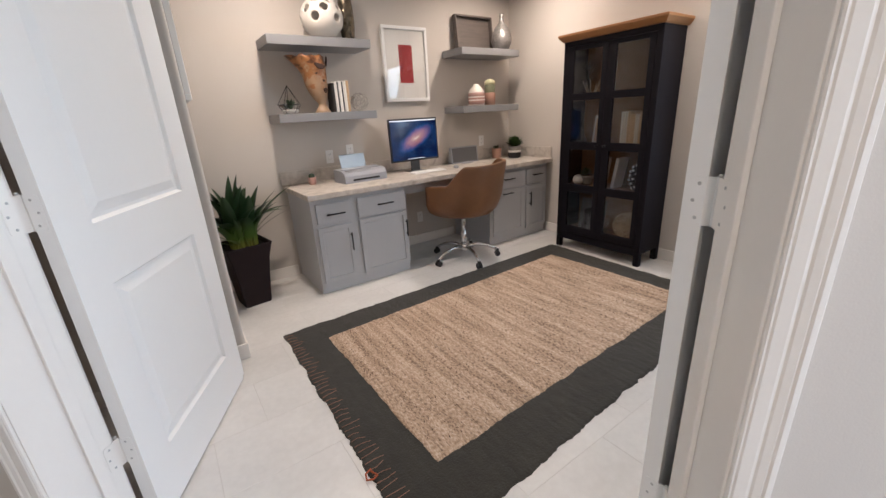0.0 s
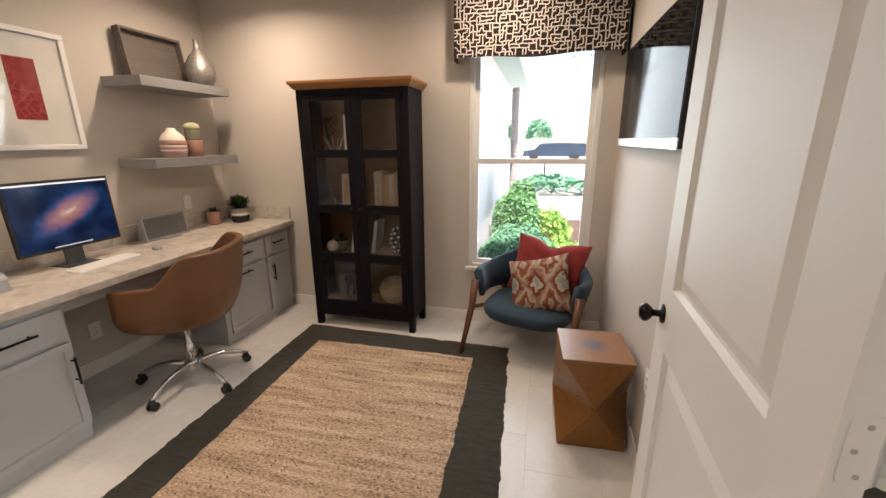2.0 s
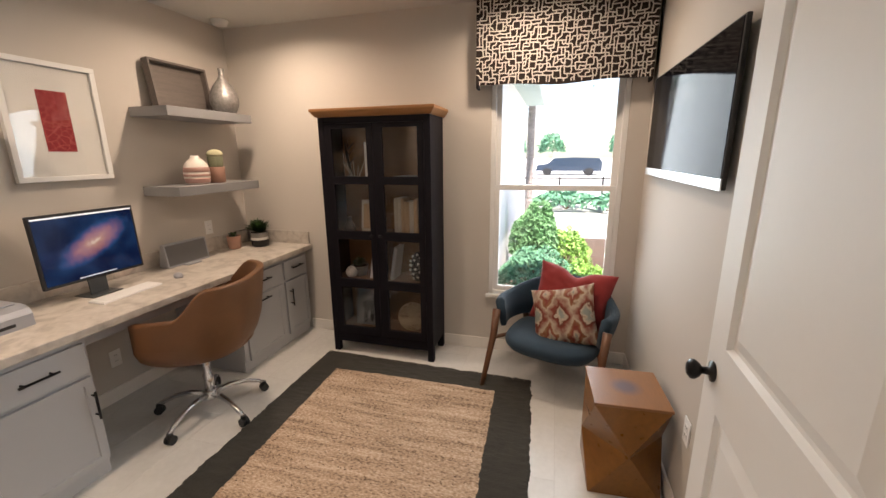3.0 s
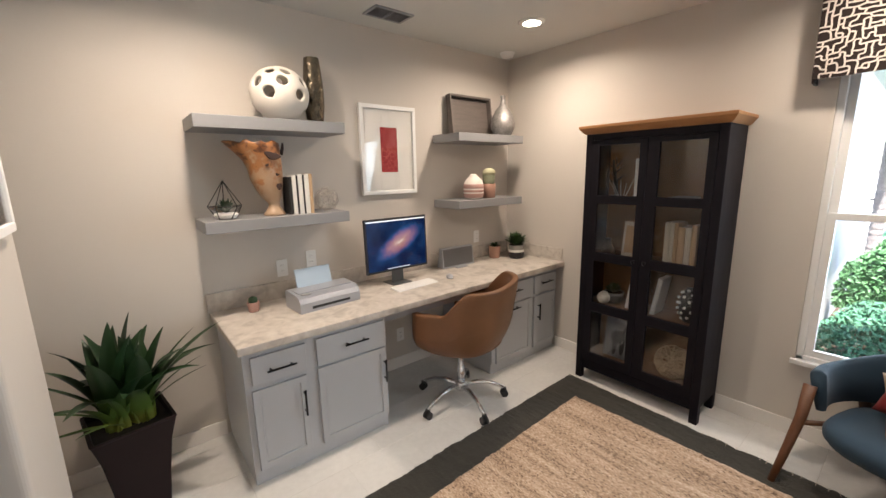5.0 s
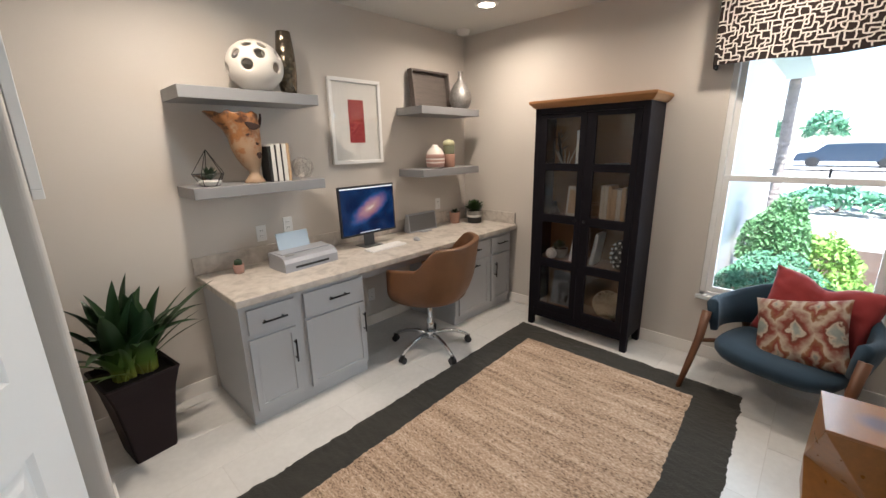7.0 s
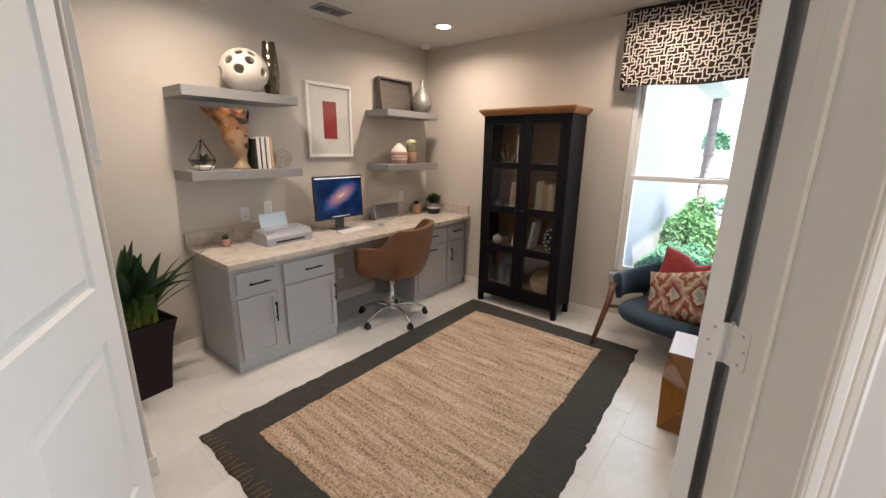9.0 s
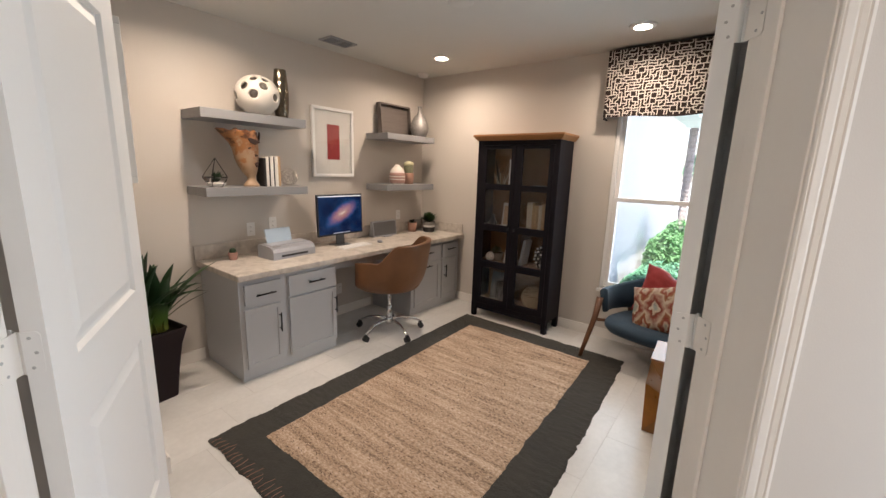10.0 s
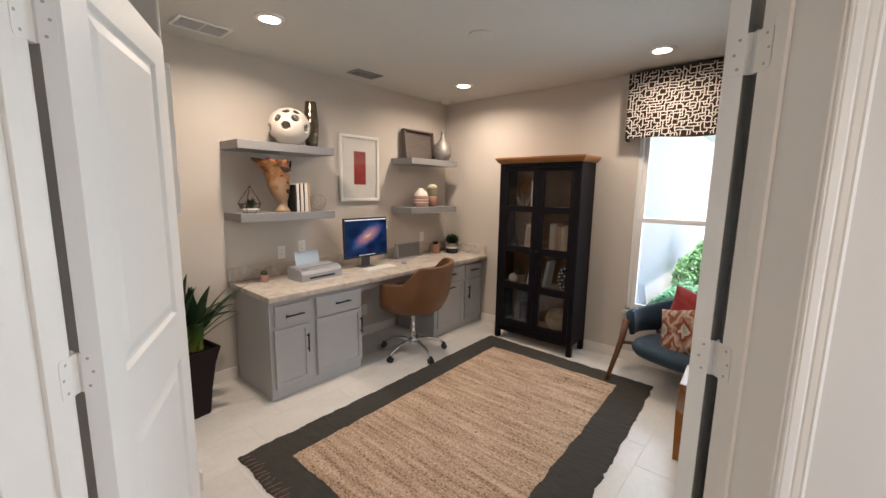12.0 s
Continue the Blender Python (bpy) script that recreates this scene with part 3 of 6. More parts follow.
for y0, h in ((2.640, 0.265), (2.612, 0.262)):
    cased(y0, 0.646, 0.022, h, OFFWHITE, "white book leaning behind the bookcase glass", lean=8)
cased(2.455, 0.646, 0.030, 0.27, OFFWHITE, "white book leaning behind the bookcase glass", lean=9)
bl = box(-0.10, 0.10, -0.07, 0.07, 0, 0.026, 0.002)
tagged(part("flat_book", bl, GREYCOVER, m=pose(3.46, 2.34, 1.456)), "grey-green book lying flat on the top shelf", "book")
DARKFIG = mat("dark_bronze", (0.02, 0.014, 0.010), 0.4, metal=0.3, vary=0.3, scale=20)
tw = tube([(0, 0, 0), (0.01, 0.02, 0.10), (-0.01, 0.03, 0.20), (0.01, 0.05, 0.28)], 0.016, 8, ends=0.008)
for k in range(9):
    a, z = k * 2.4, 0.08 + 0.022 * k
    tube([(0, 0.02, z), (0.04 * math.cos(a), 0.02 + 0.07 * math.sin(a), z + 0.05)], 0.007, 6, bm=tw, ends=0.003)
lathe([(0.05, 0), (0.05, 0.015), (0.02, 0.03)], 16, bm=tw)
tagged(part("branch_sculpture", tw, DARKFIG, m=pose(3.47, 2.80, 1.456), smooth=True), "dark twisted branch sculpture on the top shelf", "sculpture")
st = bmesh.new()
for k in range(6):
    a = k * 1.1
    tube([(0.02 * math.cos(a), 0.02 * math.sin(a), 0.0), (0.06 * math.cos(a), 0.10 * math.sin(a), 0.11 + 0.01 * k)], 0.0025, 5, bm=st)
tagged(part("twig_bundle", st, CREAM, m=pose(3.42, 2.74, 1.456)), "pale dry twigs beside the dark sculpture", "twigs")
ph = box(-0.006, 0.010, -0.075, 0.075, 0, 0.26, 0.002)
frame_p = thing("photo_frame", "small cream framed picture standing on the shelf", "picture frame", pose(3.47, 2.665, 1.026, 0, 8, 0))
part("frame", ph, CREAM, frame_p)
part("picture", box(-0.008, -0.005, -0.055, 0.055, 0.03, 0.23), TAN, frame_p)
bb = lathe([(0.045, 0), (0.050, 0.02), (0.048, 0.05), (0.03, 0.075), (0.02, 0.11), (0.024, 0.13)], 18)
tagged(part("small_figurine", bb, BLACKCOVER, m=pose(3.42, 2.82, 1.026), smooth=True), "small black vase on the bookcase shelf", "vase")
GREEN = mat("leaf_green", (0.035, 0.075, 0.018), 0.5, vary=0.4, scale=12, fine=60, per_object=0.15)
DEEPGREEN = mat("deep_leaf_green", (0.016, 0.042, 0.015), 0.42, vary=0.35, scale=9, fine=60)


def tuft(count, spread, height, seed, width=0.010, droop=0.5):
    """Many small arching leaves round one root."""
    rnd = random.Random(seed)
    bm = bmesh.new()
    for i in range(count):
        a, reach, up = rnd.uniform(0, 6.283), spread * rnd.uniform(0.25, 1), height * rnd.uniform(0.35, 1)
        side = Vector((-math.sin(a), math.cos(a), 0))
        prev = None
        for k in range(5):
            f = k / 4
            c = Vector((math.cos(a) * reach * f, math.sin(a) * reach * f, up * (f - droop * f * f * reach / max(spread, 1e-6))))
            w = width * math.sin(math.pi * min(0.12 + f * 0.88, 1)) ** 0.7
            pair = (bm.verts.new(c + side * w), bm.verts.new(c - side * w + Vector((0, 0, w * 0.3))))
            if prev:
                bm.faces.new((prev[0], prev[1], pair[1], pair[0]))
            prev = pair
    return bm


def potted(name, label, m, profile, pot_mat, leaves, leaf_mat, soil_z, soil_r, category="plant", band=None):
    t = thing(name, label, category, m)
    p = part("pot", lathe(profile, 28), pot_mat, t, smooth=True)
    part("soil", lathe([(soil_r, soil_z - 0.012), (soil_r * 0.98, soil_z)], 20), SOIL, t)
    leaves.transform(Matrix.Translation((0, 0, soil_z - 0.004)))
    part("leaves", leaves, leaf_mat, t, smooth=True)
    if band:
        part("band", lathe(band[0], 28, cap=False), band[1], p, smooth=True)
    return t


def pot_profile(r0, r1, h, wall=0.006):
    return [(r0 * 0.9, 0), (r0, 0.004), (r1, h - 0.003), (r1 - wall / 3, h), (r1 - wall, h - 0.002), (r1 - wall, h - 0.03), (0.004, h - 0.032)]


TERRACOTTA = mat("blush_terracotta", (0.40, 0.225, 0.165), 0.7, vary=0.1, scale=12, fine=90, bump=0.06)
BLUSH = mat("blush_ceramic", (0.42, 0.25, 0.215), 0.5, vary=0.06)
PALE = mat("pale_ceramic", (0.72, 0.66, 0.60), 0.5, vary=0.05)
STONE = mat("grey_stoneware", (0.25, 0.23, 0.21), 0.6, vary=0.15)
potted("potted_plant", "small leafy plant in a grey bowl behind glass", pose(3.46, 2.77, 0.646), pot_profile(0.05, 0.075, 0.09), STONE, tuft(70, 0.08, 0.11, 3, 0.012), GREEN, 0.08, 0.068)
tagged(part("white_ball", lathe([(0.048 * math.sin(math.pi * k / 12) + 0.0005, 0.048 - 0.048 * math.cos(math.pi * k / 12)) for k in range(13)], 20), PALE, m=pose(3.385, 2.81, 0.646), smooth=True), "round white ceramic ball on the bookcase shelf", "ornament")
vd = thing("dotted_sculpture", "black vase sculpture dotted with white beads", "sculpture", pose(3.44, 2.235, 0.646))
part("vase", lathe([(0.03, 0), (0.06, 0.05), (0.065, 0.12), (0.05, 0.19), (0.025, 0.235)], 18), BLACKCOVER, vd, smooth=True)
beads = bmesh.new()
rnd = random.Random(5)
for k in range(40):
    z = 0.02 + 0.215 * k / 40
    a = k * 2.399
    r = 0.032 + 0.040 * math.sin(math.pi * min(1, z / 0.235))
    bmesh.ops.create_icosphere(beads, subdivisions=1, radius=0.0115, matrix=Matrix.Translation((r * math.cos(a), r * math.sin(a), z)))
tagged(part("beads", beads, OFFWHITE, vd, "small white beads", smooth=True), kind="stuff")
pf = thing("horse_picture", "pale frame with a dark abstract figure behind glass", "picture frame", pose(3.47, 2.70, 0.189, 0, 10, 0))
part("frame", box(0, 0.014, -0.14, 0.14, 0, 0.31, 0.003), mat("smoky_grey_board", (0.13, 0.13, 0.13), 0.5, vary=0.15), pf)
fig = bmesh.new()
for cx, cz, rx, rz in ((0.02, 0.17, 0.07, 0.05), (-0.04, 0.22, 0.035, 0.05), (0.05, 0.09, 0.018, 0.07), (-0.01, 0.10, 0.018, 0.07), (-0.07, 0.25, 0.03, 0.018)):
    bmesh.ops.create_cone(fig, cap_ends=True, segments=20, radius1=1, radius2=1, depth=1, matrix=Matrix.Translation((-0.0035, cx, cz)) @ Matrix.Diagonal((0.005, rx, rz, 1)) @ Matrix.Rotation(radians(90), 4, "Y"))
part("figure", fig, BLACKCOVER, pf)
WICKER = mat("pale_wicker", (0.50, 0.39, 0.25), 0.75, vary=0.2, scale=20)
wb = bmesh.new()
rnd = random.Random(8)
for k in range(30):
    ax = Matrix.Rotation(rnd.uniform(0, 6.28), 4, "Z") @ Matrix.Rotation(rnd.uniform(0, 3.14), 4, "X")
    r = 0.118 + rnd.uniform(-0.006, 0.002)
    pts = [ax @ Vector((r * math.cos(t * 0.2618), r * math.sin(t * 0.2618), 0.05 * rnd.uniform(-0.1, 0.1))) for t in range(25)]
    tube(pts, 0.0035, 5, bm=wb)
tagged(part("wicker_ball", wb, WICKER, m=pose(3.47, 2.31, 0.309), smooth=True), "round pale wicker ball in the bottom compartment", "ornament")


# ---- desk chair ----
ch = thing("desk_chair", "tan leather swivel desk chair with chrome base", "chair", pose(2.345, 3.325, 0, 0, 0, 21))
shell = bmesh.new()
NA, NV = 56, 9


def shell_point(phi, v, inset=0.0):
    """phi: turn from the back; v: 0 at the base of the wall, 1 at its lip."""
    a = abs(phi)
    s = min(max((radians(84) - a) / radians(25), 0), 1)
    s = s * s * (3 - 2 * s)
    lip = 0.772 + 0.172 * s - 0.02 * max(0, (a - radians(95)) / radians(30))
    z = 0.492 + (lip - 0.492) * v
    r = 0.298 + 0.040 * min(v * 3.0, 1) ** 0.6 + 0.012 * v * s
    r = r - inset
    sq = 1.0 / (abs(math.sin(phi)) ** 2.7 + abs(math.cos(phi)) ** 2.7) ** (1 / 2.7)
    kx, ky = 1.05 * sq, 0.95 * sq
    return Vector((r * kx * math.sin(phi), -r * ky * math.cos(phi) - 0.055 * v * s, z + (0.012 if inset else 0) * (1 - v)))


outer, inner = [], []
for i in range(NA + 1):
    phi = radians(-128 + 256 * i / NA)
    outer.append([shell.verts.new(shell_point(phi, j / NV)) for j in range(NV + 1)])
    inner.append([shell.verts.new(shell_point(phi, j / NV, 0.045)) for j in range(NV + 1)])
for grid, flip in ((outer, False), (inner, True)):
    for i in range(NA):
        for j in range(NV):
            q = (grid[i][j], grid[i + 1][j], grid[i + 1][j + 1], grid[i][j + 1])
            shell.faces.new(q if not flip else tuple(reversed(q)))
for i in range(NA):
    shell.faces.new((outer[i][NV], outer[i + 1][NV], inner[i + 1][NV], inner[i][NV]))
    shell.faces.new((inner[i][0], inner[i + 1][0], outer[i + 1][0], outer[i][0]))
for i in (0, NA):
    for j in range(NV):
        q = (outer[i][j], outer[i][j + 1], inner[i][j + 1], inner[i][j])
        shell.faces.new(q if i == 0 else tuple(reversed(q)))
bmesh.ops.recalc_face_normals(shell, faces=shell.faces[:])
sh = part("backrest", shell, LEATHER, ch, smooth=True)
bv = sh.modifiers.new("soft", "BEVEL")
bv.width, bv.segments, bv.limit_method, bv.angle_limit = 0.012, 3, "ANGLE", radians(40)
seat = lathe([(0.03, 0.462), (0.20, 0.464), (0.285, 0.476), (0.310, 0.500), (0.305, 0.525), (0.275, 0.548), (0.18, 0.560), (0.01, 0.565)], 40, wobble=lambda a, z: (1 + 0.06 * max(0, math.sin(a)), 0, 0.01))
part("seat", seat, LEATHER, ch, smooth=True)
seam = tube([shell_point(radians(-126 + 252 * k / 40), 0.40) * 1.0 + Vector((0, 0, 0)) for k in range(41)], 0.0010, 5)
part("seam", seam, LEATHER, ch)
part("gas_lift", lathe([(0.030, 0.14), (0.030, 0.27), (0.022, 0.275), (0.020, 0.44), (0.06, 0.448), (0.07, 0.463)], 20), CHROME, ch, smooth=True)
part("hub", lathe([(0.030, 0.085), (0.042, 0.095), (0.042, 0.145), (0.032, 0.155)], 20), CHROME, ch, smooth=True)
for k in range(5):
    a = radians(40 - 21 + 72 * k)
    u = Vector((math.cos(a), math.sin(a), 0))
    leg = part("base_leg", tube([u * 0.03 + Vector((0, 0, 0.125)), u * 0.12 + Vector((0, 0, 0.138)), u * 0.22 + Vector((0, 0, 0.122)), u * 0.30 + Vector((0, 0, 0.085)), u * 0.33 + Vector((0, 0, 0.066))], 0.019, 10, ends=0.013), CHROME, ch, smooth=True)
    w = Vector((-u.y, u.x, 0))
    cs = bmesh.new()
    for sgn in (-1, 1):
        bmesh.ops.create_cone(cs, cap_ends=True, segments=18, radius1=0.027, radius2=0.027, depth=0.016, matrix=Matrix.Translation(u * 0.33 + w * 0.014 * sgn + Vector((0, 0, 0.027))) @ w.to_track_quat("Z", "Y").to_matrix().to_4x4())
    tube([u * 0.33 + Vector((0, 0, 0.03)), u * 0.33 + Vector((0, 0, 0.07))], 0.017, 10, bm=cs)
    part("caster", cs, RUBBER, leg, "black twin-wheel caster")


# ---- armchair ----
ang = math.degrees(math.atan2(0.30, -0.95)) + 90
ac = thing("armchair", "slate blue upholstered lounge chair with walnut legs", "armchair", pose(3.300, 1.155, 0, 0, 0, ang) @ Matrix.Diagonal((1.10, 1.06, 1.0, 1)))
# local frame: front toward -y


def super_ring(rx, ry, z, n=3.0, steps=40, cy=0.0):
    pts = []
    for i in range(steps):
        a = 2 * math.pi * i / steps
        c, s = math.cos(a), math.sin(a)
        pts.append((rx * math.copysign(abs(c) ** (2 / n), c), cy + ry * math.copysign(abs(s) ** (2 / n), s), z))
    return pts


part("seat", loft([super_ring(0.22, 0.20, 0.275), super_ring(0.275, 0.265, 0.285), super_ring(0.295, 0.285, 0.315), super_ring(0.298, 0.288, 0.345), super_ring(0.285, 0.272, 0.372), super_ring(0.22, 0.21, 0.388), super_ring(0.05, 0.05, 0.392)]), BLUEFAB, ac, smooth=True)
band = bmesh.new()
rows = []
NB = 48
for i in range(NB + 1):
    phi = radians(-112 + 224 * i / NB)
    a = abs(phi)
    s = 0.5 + 0.5 * math.cos(min(a / radians(85), 1) * math.pi)
    z1 = 0.615 + 0.115 * s
    z0 = 0.400 + 0.02 * s
    lean = 0.045
    ring = []
    for rr, z, k in ((0.315, z0, 0), (0.300, z0 + 0.01, 0), (0.298, (z0 + z1) / 2, 0.5), (0.300, z1 - 0.018, 1), (0.318, z1, 1), (0.345, z1 - 0.008, 1), (0.358, z1 - 0.03, 0.95), (0.352, (z0 + z1) / 2, 0.5), (0.335, z0, 0)):
        q = rr + lean * k * (0.4 + 0.6 * s)
        ring.append((q * math.sin(phi) * 1.04, q * math.cos(phi) * 0.92 - 0.02, z))
    rows.append(ring)
part("backrest", loft(rows), BLUEFAB, ac, smooth=True)
for sx in (-1, 1):
    part("front_leg", tube([(sx * 0.365, -0.335, 0.0), (sx * 0.352, -0.275, 0.18), (sx * 0.345, -0.205, 0.36), (sx * 0.352, -0.150, 0.53)], 0.015, 12, ends=0.027), WALNUT, ac, smooth=True)
    part("back_leg", tube([(sx * 0.25, 0.31, 0.0), (sx * 0.265, 0.275, 0.16), (sx * 0.29, 0.22, 0.42)], 0.013, 12, ends=0.024), WALNUT, ac, smooth=True)
    part("side_rail", tube([(sx * 0.335, -0.200, 0.335), (sx * 0.285, 0.02, 0.290), (sx * 0.262, 0.235, 0.270)], 0.014, 10), WALNUT, ac, smooth=True)
part("back_rail", tube([(-0.28, 0.25, 0.25), (0.28, 0.25, 0.25)], 0.014, 10), WALNUT, ac, smooth=True)


def cushion(w, h, d, chop=0.0):
    """A knife-edged cushion with pulled corners, standing in the xz plane."""
    bm = bmesh.new()
    n = 34
    for sgn in (-1, 1):
        g = {}
        for i in range(n + 1):
            for j in range(n + 1):
                u, v = 2 * i / n - 1, 2 * j / n - 1
                pinch = 1 - 0.085 * (1 - u * u * v * v) * max(abs(u), abs(v)) ** 3
                puff = ((1 - u ** 4) * (1 - v ** 4)) ** 0.6 * (1 - 6 * chop * math.exp(-(u / 0.12) ** 2) * max(0, v))
                wr = 0.008 * noise.noise((u * 3, v * 3, sgn * 2.0)) + 0.007 * noise.noise((u * 6 + v * 2, v * 5, sgn * 4.0))
                g[i, j] = bm.verts.new((u * w / 2 * pinch, sgn * (d / 2 * puff + (wr if 0 < i < n and 0 < j < n else 0)), v * h / 2 * pinch - chop * math.exp(-(u / 0.30) ** 2) * max(0, (v + 0.6) / 1.6) ** 2))
        for i in range(n):
            for j in range(n):
                q = (g[i, j], g[i + 1, j], g[i + 1, j + 1], g[i, j + 1])
                bm.faces.new(q if sgn < 0 else tuple(reversed(q)))
    bmesh.ops.remove_doubles(bm, verts=bm.verts, dist=0.0008)
    return bm


# ikat print: columns of rust and grey diamonds on cream
IKAT = mat("ikat_print", (0.56, 0.46, 0.34), 0.85, vary=0.08, fine=300, bump=0.2)
n, l = IKAT.node_tree.nodes, IKAT.node_tree.links
tc = n.new("ShaderNodeTexCoord")
wob = n.new("ShaderNodeTexNoise")
wob.inputs["Scale"].default_value, wob.inputs["Detail"].default_value = 17, 6
l.new(tc.outputs["Object"], wob.inputs[0])
mixv = n.new("ShaderNodeMix")
mixv.data_type, mixv.blend_type = "RGBA", "LINEAR_LIGHT"
mixv.inputs["Factor"].default_value = 0.05
l.new(tc.outputs["Object"], mixv.inputs["A"]), l.new(wob.outputs["Color"], mixv.inputs["B"])
sep = n.new("ShaderNodeSeparateXYZ")
l.new(mixv.outputs["Result"], sep.inputs[0])


def math_node(tree, op, a, b=None):
    k = tree.nodes.new("ShaderNodeMath")
    k.operation = op
    for i, v in enumerate((a, b)):
        if v is None:
            continue
        if isinstance(v, (int, float)):
            k.inputs[i].default_value = v
        else:
            tree.links.new(v, k.inputs[i])
    return k.outputs[0]


T = IKAT.node_tree
px = math_node(T, "ABSOLUTE", math_node(T, "SUBTRACT", math_node(T, "FRACT", math_node(T, "MULTIPLY", sep.outputs["X"], 5.6)), 0.5))
pz = math_node(T, "ABSOLUTE", math_node(T, "SUBTRACT", math_node(T, "FRACT", math_node(T, "MULTIPLY", sep.outputs["Z"], 3.3)), 0.5))
dia = math_node(T, "ADD", px, pz)
ik = n.new("ShaderNodeValToRGB")
ik.color_ramp.interpolation = "LINEAR"
el = ik.color_ramp.elements
el[0].position, el[0].color = 0.0, (0.16, 0.17, 0.16, 1)
el[1].position, el[1].color = 0.10, (0.38, 0.30, 0.22, 1)
for p, c in ((0.20, (0.17, 0.022, 0.012, 1)), (0.34, (0.22, 0.10, 0.045, 1)), (0.40, (0.40, 0.33, 0.25, 1)), (0.64, (0.16, 0.026, 0.014, 1)), (0.735, (0.12, 0.032, 0.016, 1)), (0.78, (0.42, 0.35, 0.27, 1)), (0.90, (0.20, 0.22, 0.20, 1))):
    e = el.new(p)
    e.color = c
l.new(dia, ik.inputs[0])
l.new(ik.outputs[0], n["Principled BSDF"].inputs["Base Color"])
A = pose(3.300, 1.155, 0, 0, 0, ang)
tagged(part("red_cushion", cushion(0.56, 0.45, 0.15, 0.055), REDFAB, m=A @ pose(0.065, 0.165, 0.606, -20, 5, 0), smooth=True), "plain red cushion leaning on the armchair back", "cushion")
tagged(part("patterned_cushion", cushion(0.46, 0.43, 0.15), IKAT, m=A @ pose(0.065, -0.015, 0.522, -30, -16, 4), smooth=True), "cream and rust ikat cushion on the armchair", "cushion")


# ---- faceted side table ----
STWOOD = mat("honey_wood", (0.235, 0.092, 0.014), 0.30, vary=0.25, scale=5, fine=40, bump=0.03, stretch=(1, 7, 7), coat=0.2)
STWOOD_TOP = mat("honey_wood_top", (0.27, 0.12, 0.045), 0.38, vary=0.2, scale=5, fine=40, bump=0.02, stretch=(1, 7, 7), coat=0.1)
stt = thing("side_table", "faceted honey-brown wooden side table", "side table", pose(2.468, 0.812, 0, 0, 0, 3))
tb = bmesh.new()
H2 = 0.168
rings = []
for z, pts in ((0.0, [(-H2, -H2), (H2, -H2), (H2, H2), (-H2, H2)]), (0.25, [(0, -0.195), (0.195, 0), (0, 0.195), (-0.195, 0)]), (0.492, [(-H2, -H2), (H2, -H2), (H2, H2), (-H2, H2)])):
    rings.append([tb.verts.new((px_, py_, z)) for px_, py_ in pts])
b0, m0, t0 = rings
for i in range(4):
    j = (i + 1) % 4
    tb.faces.new((b0[i], b0[j], m0[i]))
    tb.faces.new((t0[j], t0[i], m0[i]))
    tb.faces.new((b0[j], m0[j], m0[i]))
    tb.faces.new((t0[j], m0[i], m0[j]))
tb.faces.new(list(reversed(b0))), tb.faces.new(t0)
bmesh.ops.recalc_face_normals(tb, faces=tb.faces[:])
bmesh.ops.bevel(tb, geom=tb.edges[:], offset=0.0025, segments=1, affect="EDGES")
part("body", tb, STWOOD, stt)
part("tabletop", box(-H2 - 0.004, H2 + 0.004, -H2 - 0.004, H2 + 0.004, 0.489, 0.504, 0.003), STWOOD_TOP, stt, "polished brown top")
# soft blue-grey spot in the middle of the top, fading outward
n, l = STWOOD_TOP.node_tree.nodes, STWOOD_TOP.node_tree.links
tc, flat, ln_, soft, tone = n.new("ShaderNodeTexCoord"), n.new("ShaderNodeVectorMath"), n.new("ShaderNodeVectorMath"), n.new("ShaderNodeMapRange"), n.new("ShaderNodeMix")
flat.operation, ln_.operation, tone.data_type = "MULTIPLY", "LENGTH", "RGBA"
flat.inputs[1].default_value = (1, 1, 0)
l.new(tc.outputs["Object"], flat.inputs[0]), l.new(flat.outputs[0], ln_.inputs[0]), l.new(ln_.outputs["Value"], soft.inputs["Value"])
soft.inputs["From Min"].default_value, soft.inputs["From Max"].default_value = 0.030, 0.085
soft.inputs["To Min"].default_value, soft.inputs["To Max"].default_value = 0.8, 0.0
base_in = n["Principled BSDF"].inputs["Base Color"]
l.new(soft.outputs[0], tone.inputs["Factor"]), l.new(base_in.links[0].from_socket, tone.inputs["A"])
tone.inputs["B"].default_value = (0.085, 0.075, 0.115, 1)
l.new(tone.outputs["Result"], base_in)


# ---- rug ----
rug = thing("rug", "jute rug with charcoal cotton border on the tiles", "rug")
RC = [(0.475, 1.170), (3.238, 1.300), (3.275, 3.010), (0.486, 2.964)]
RI = [(0.728, 1.458), (3.024, 1.538), (3.014, 2.790), (0.718, 2.727)]


def quad_point(c, u, v):
    a, b, cc, d = (Vector(p) for p in c)
    return (a * (1 - u) + b * u) * (1 - v) + (d * (1 - u) + cc * u) * v


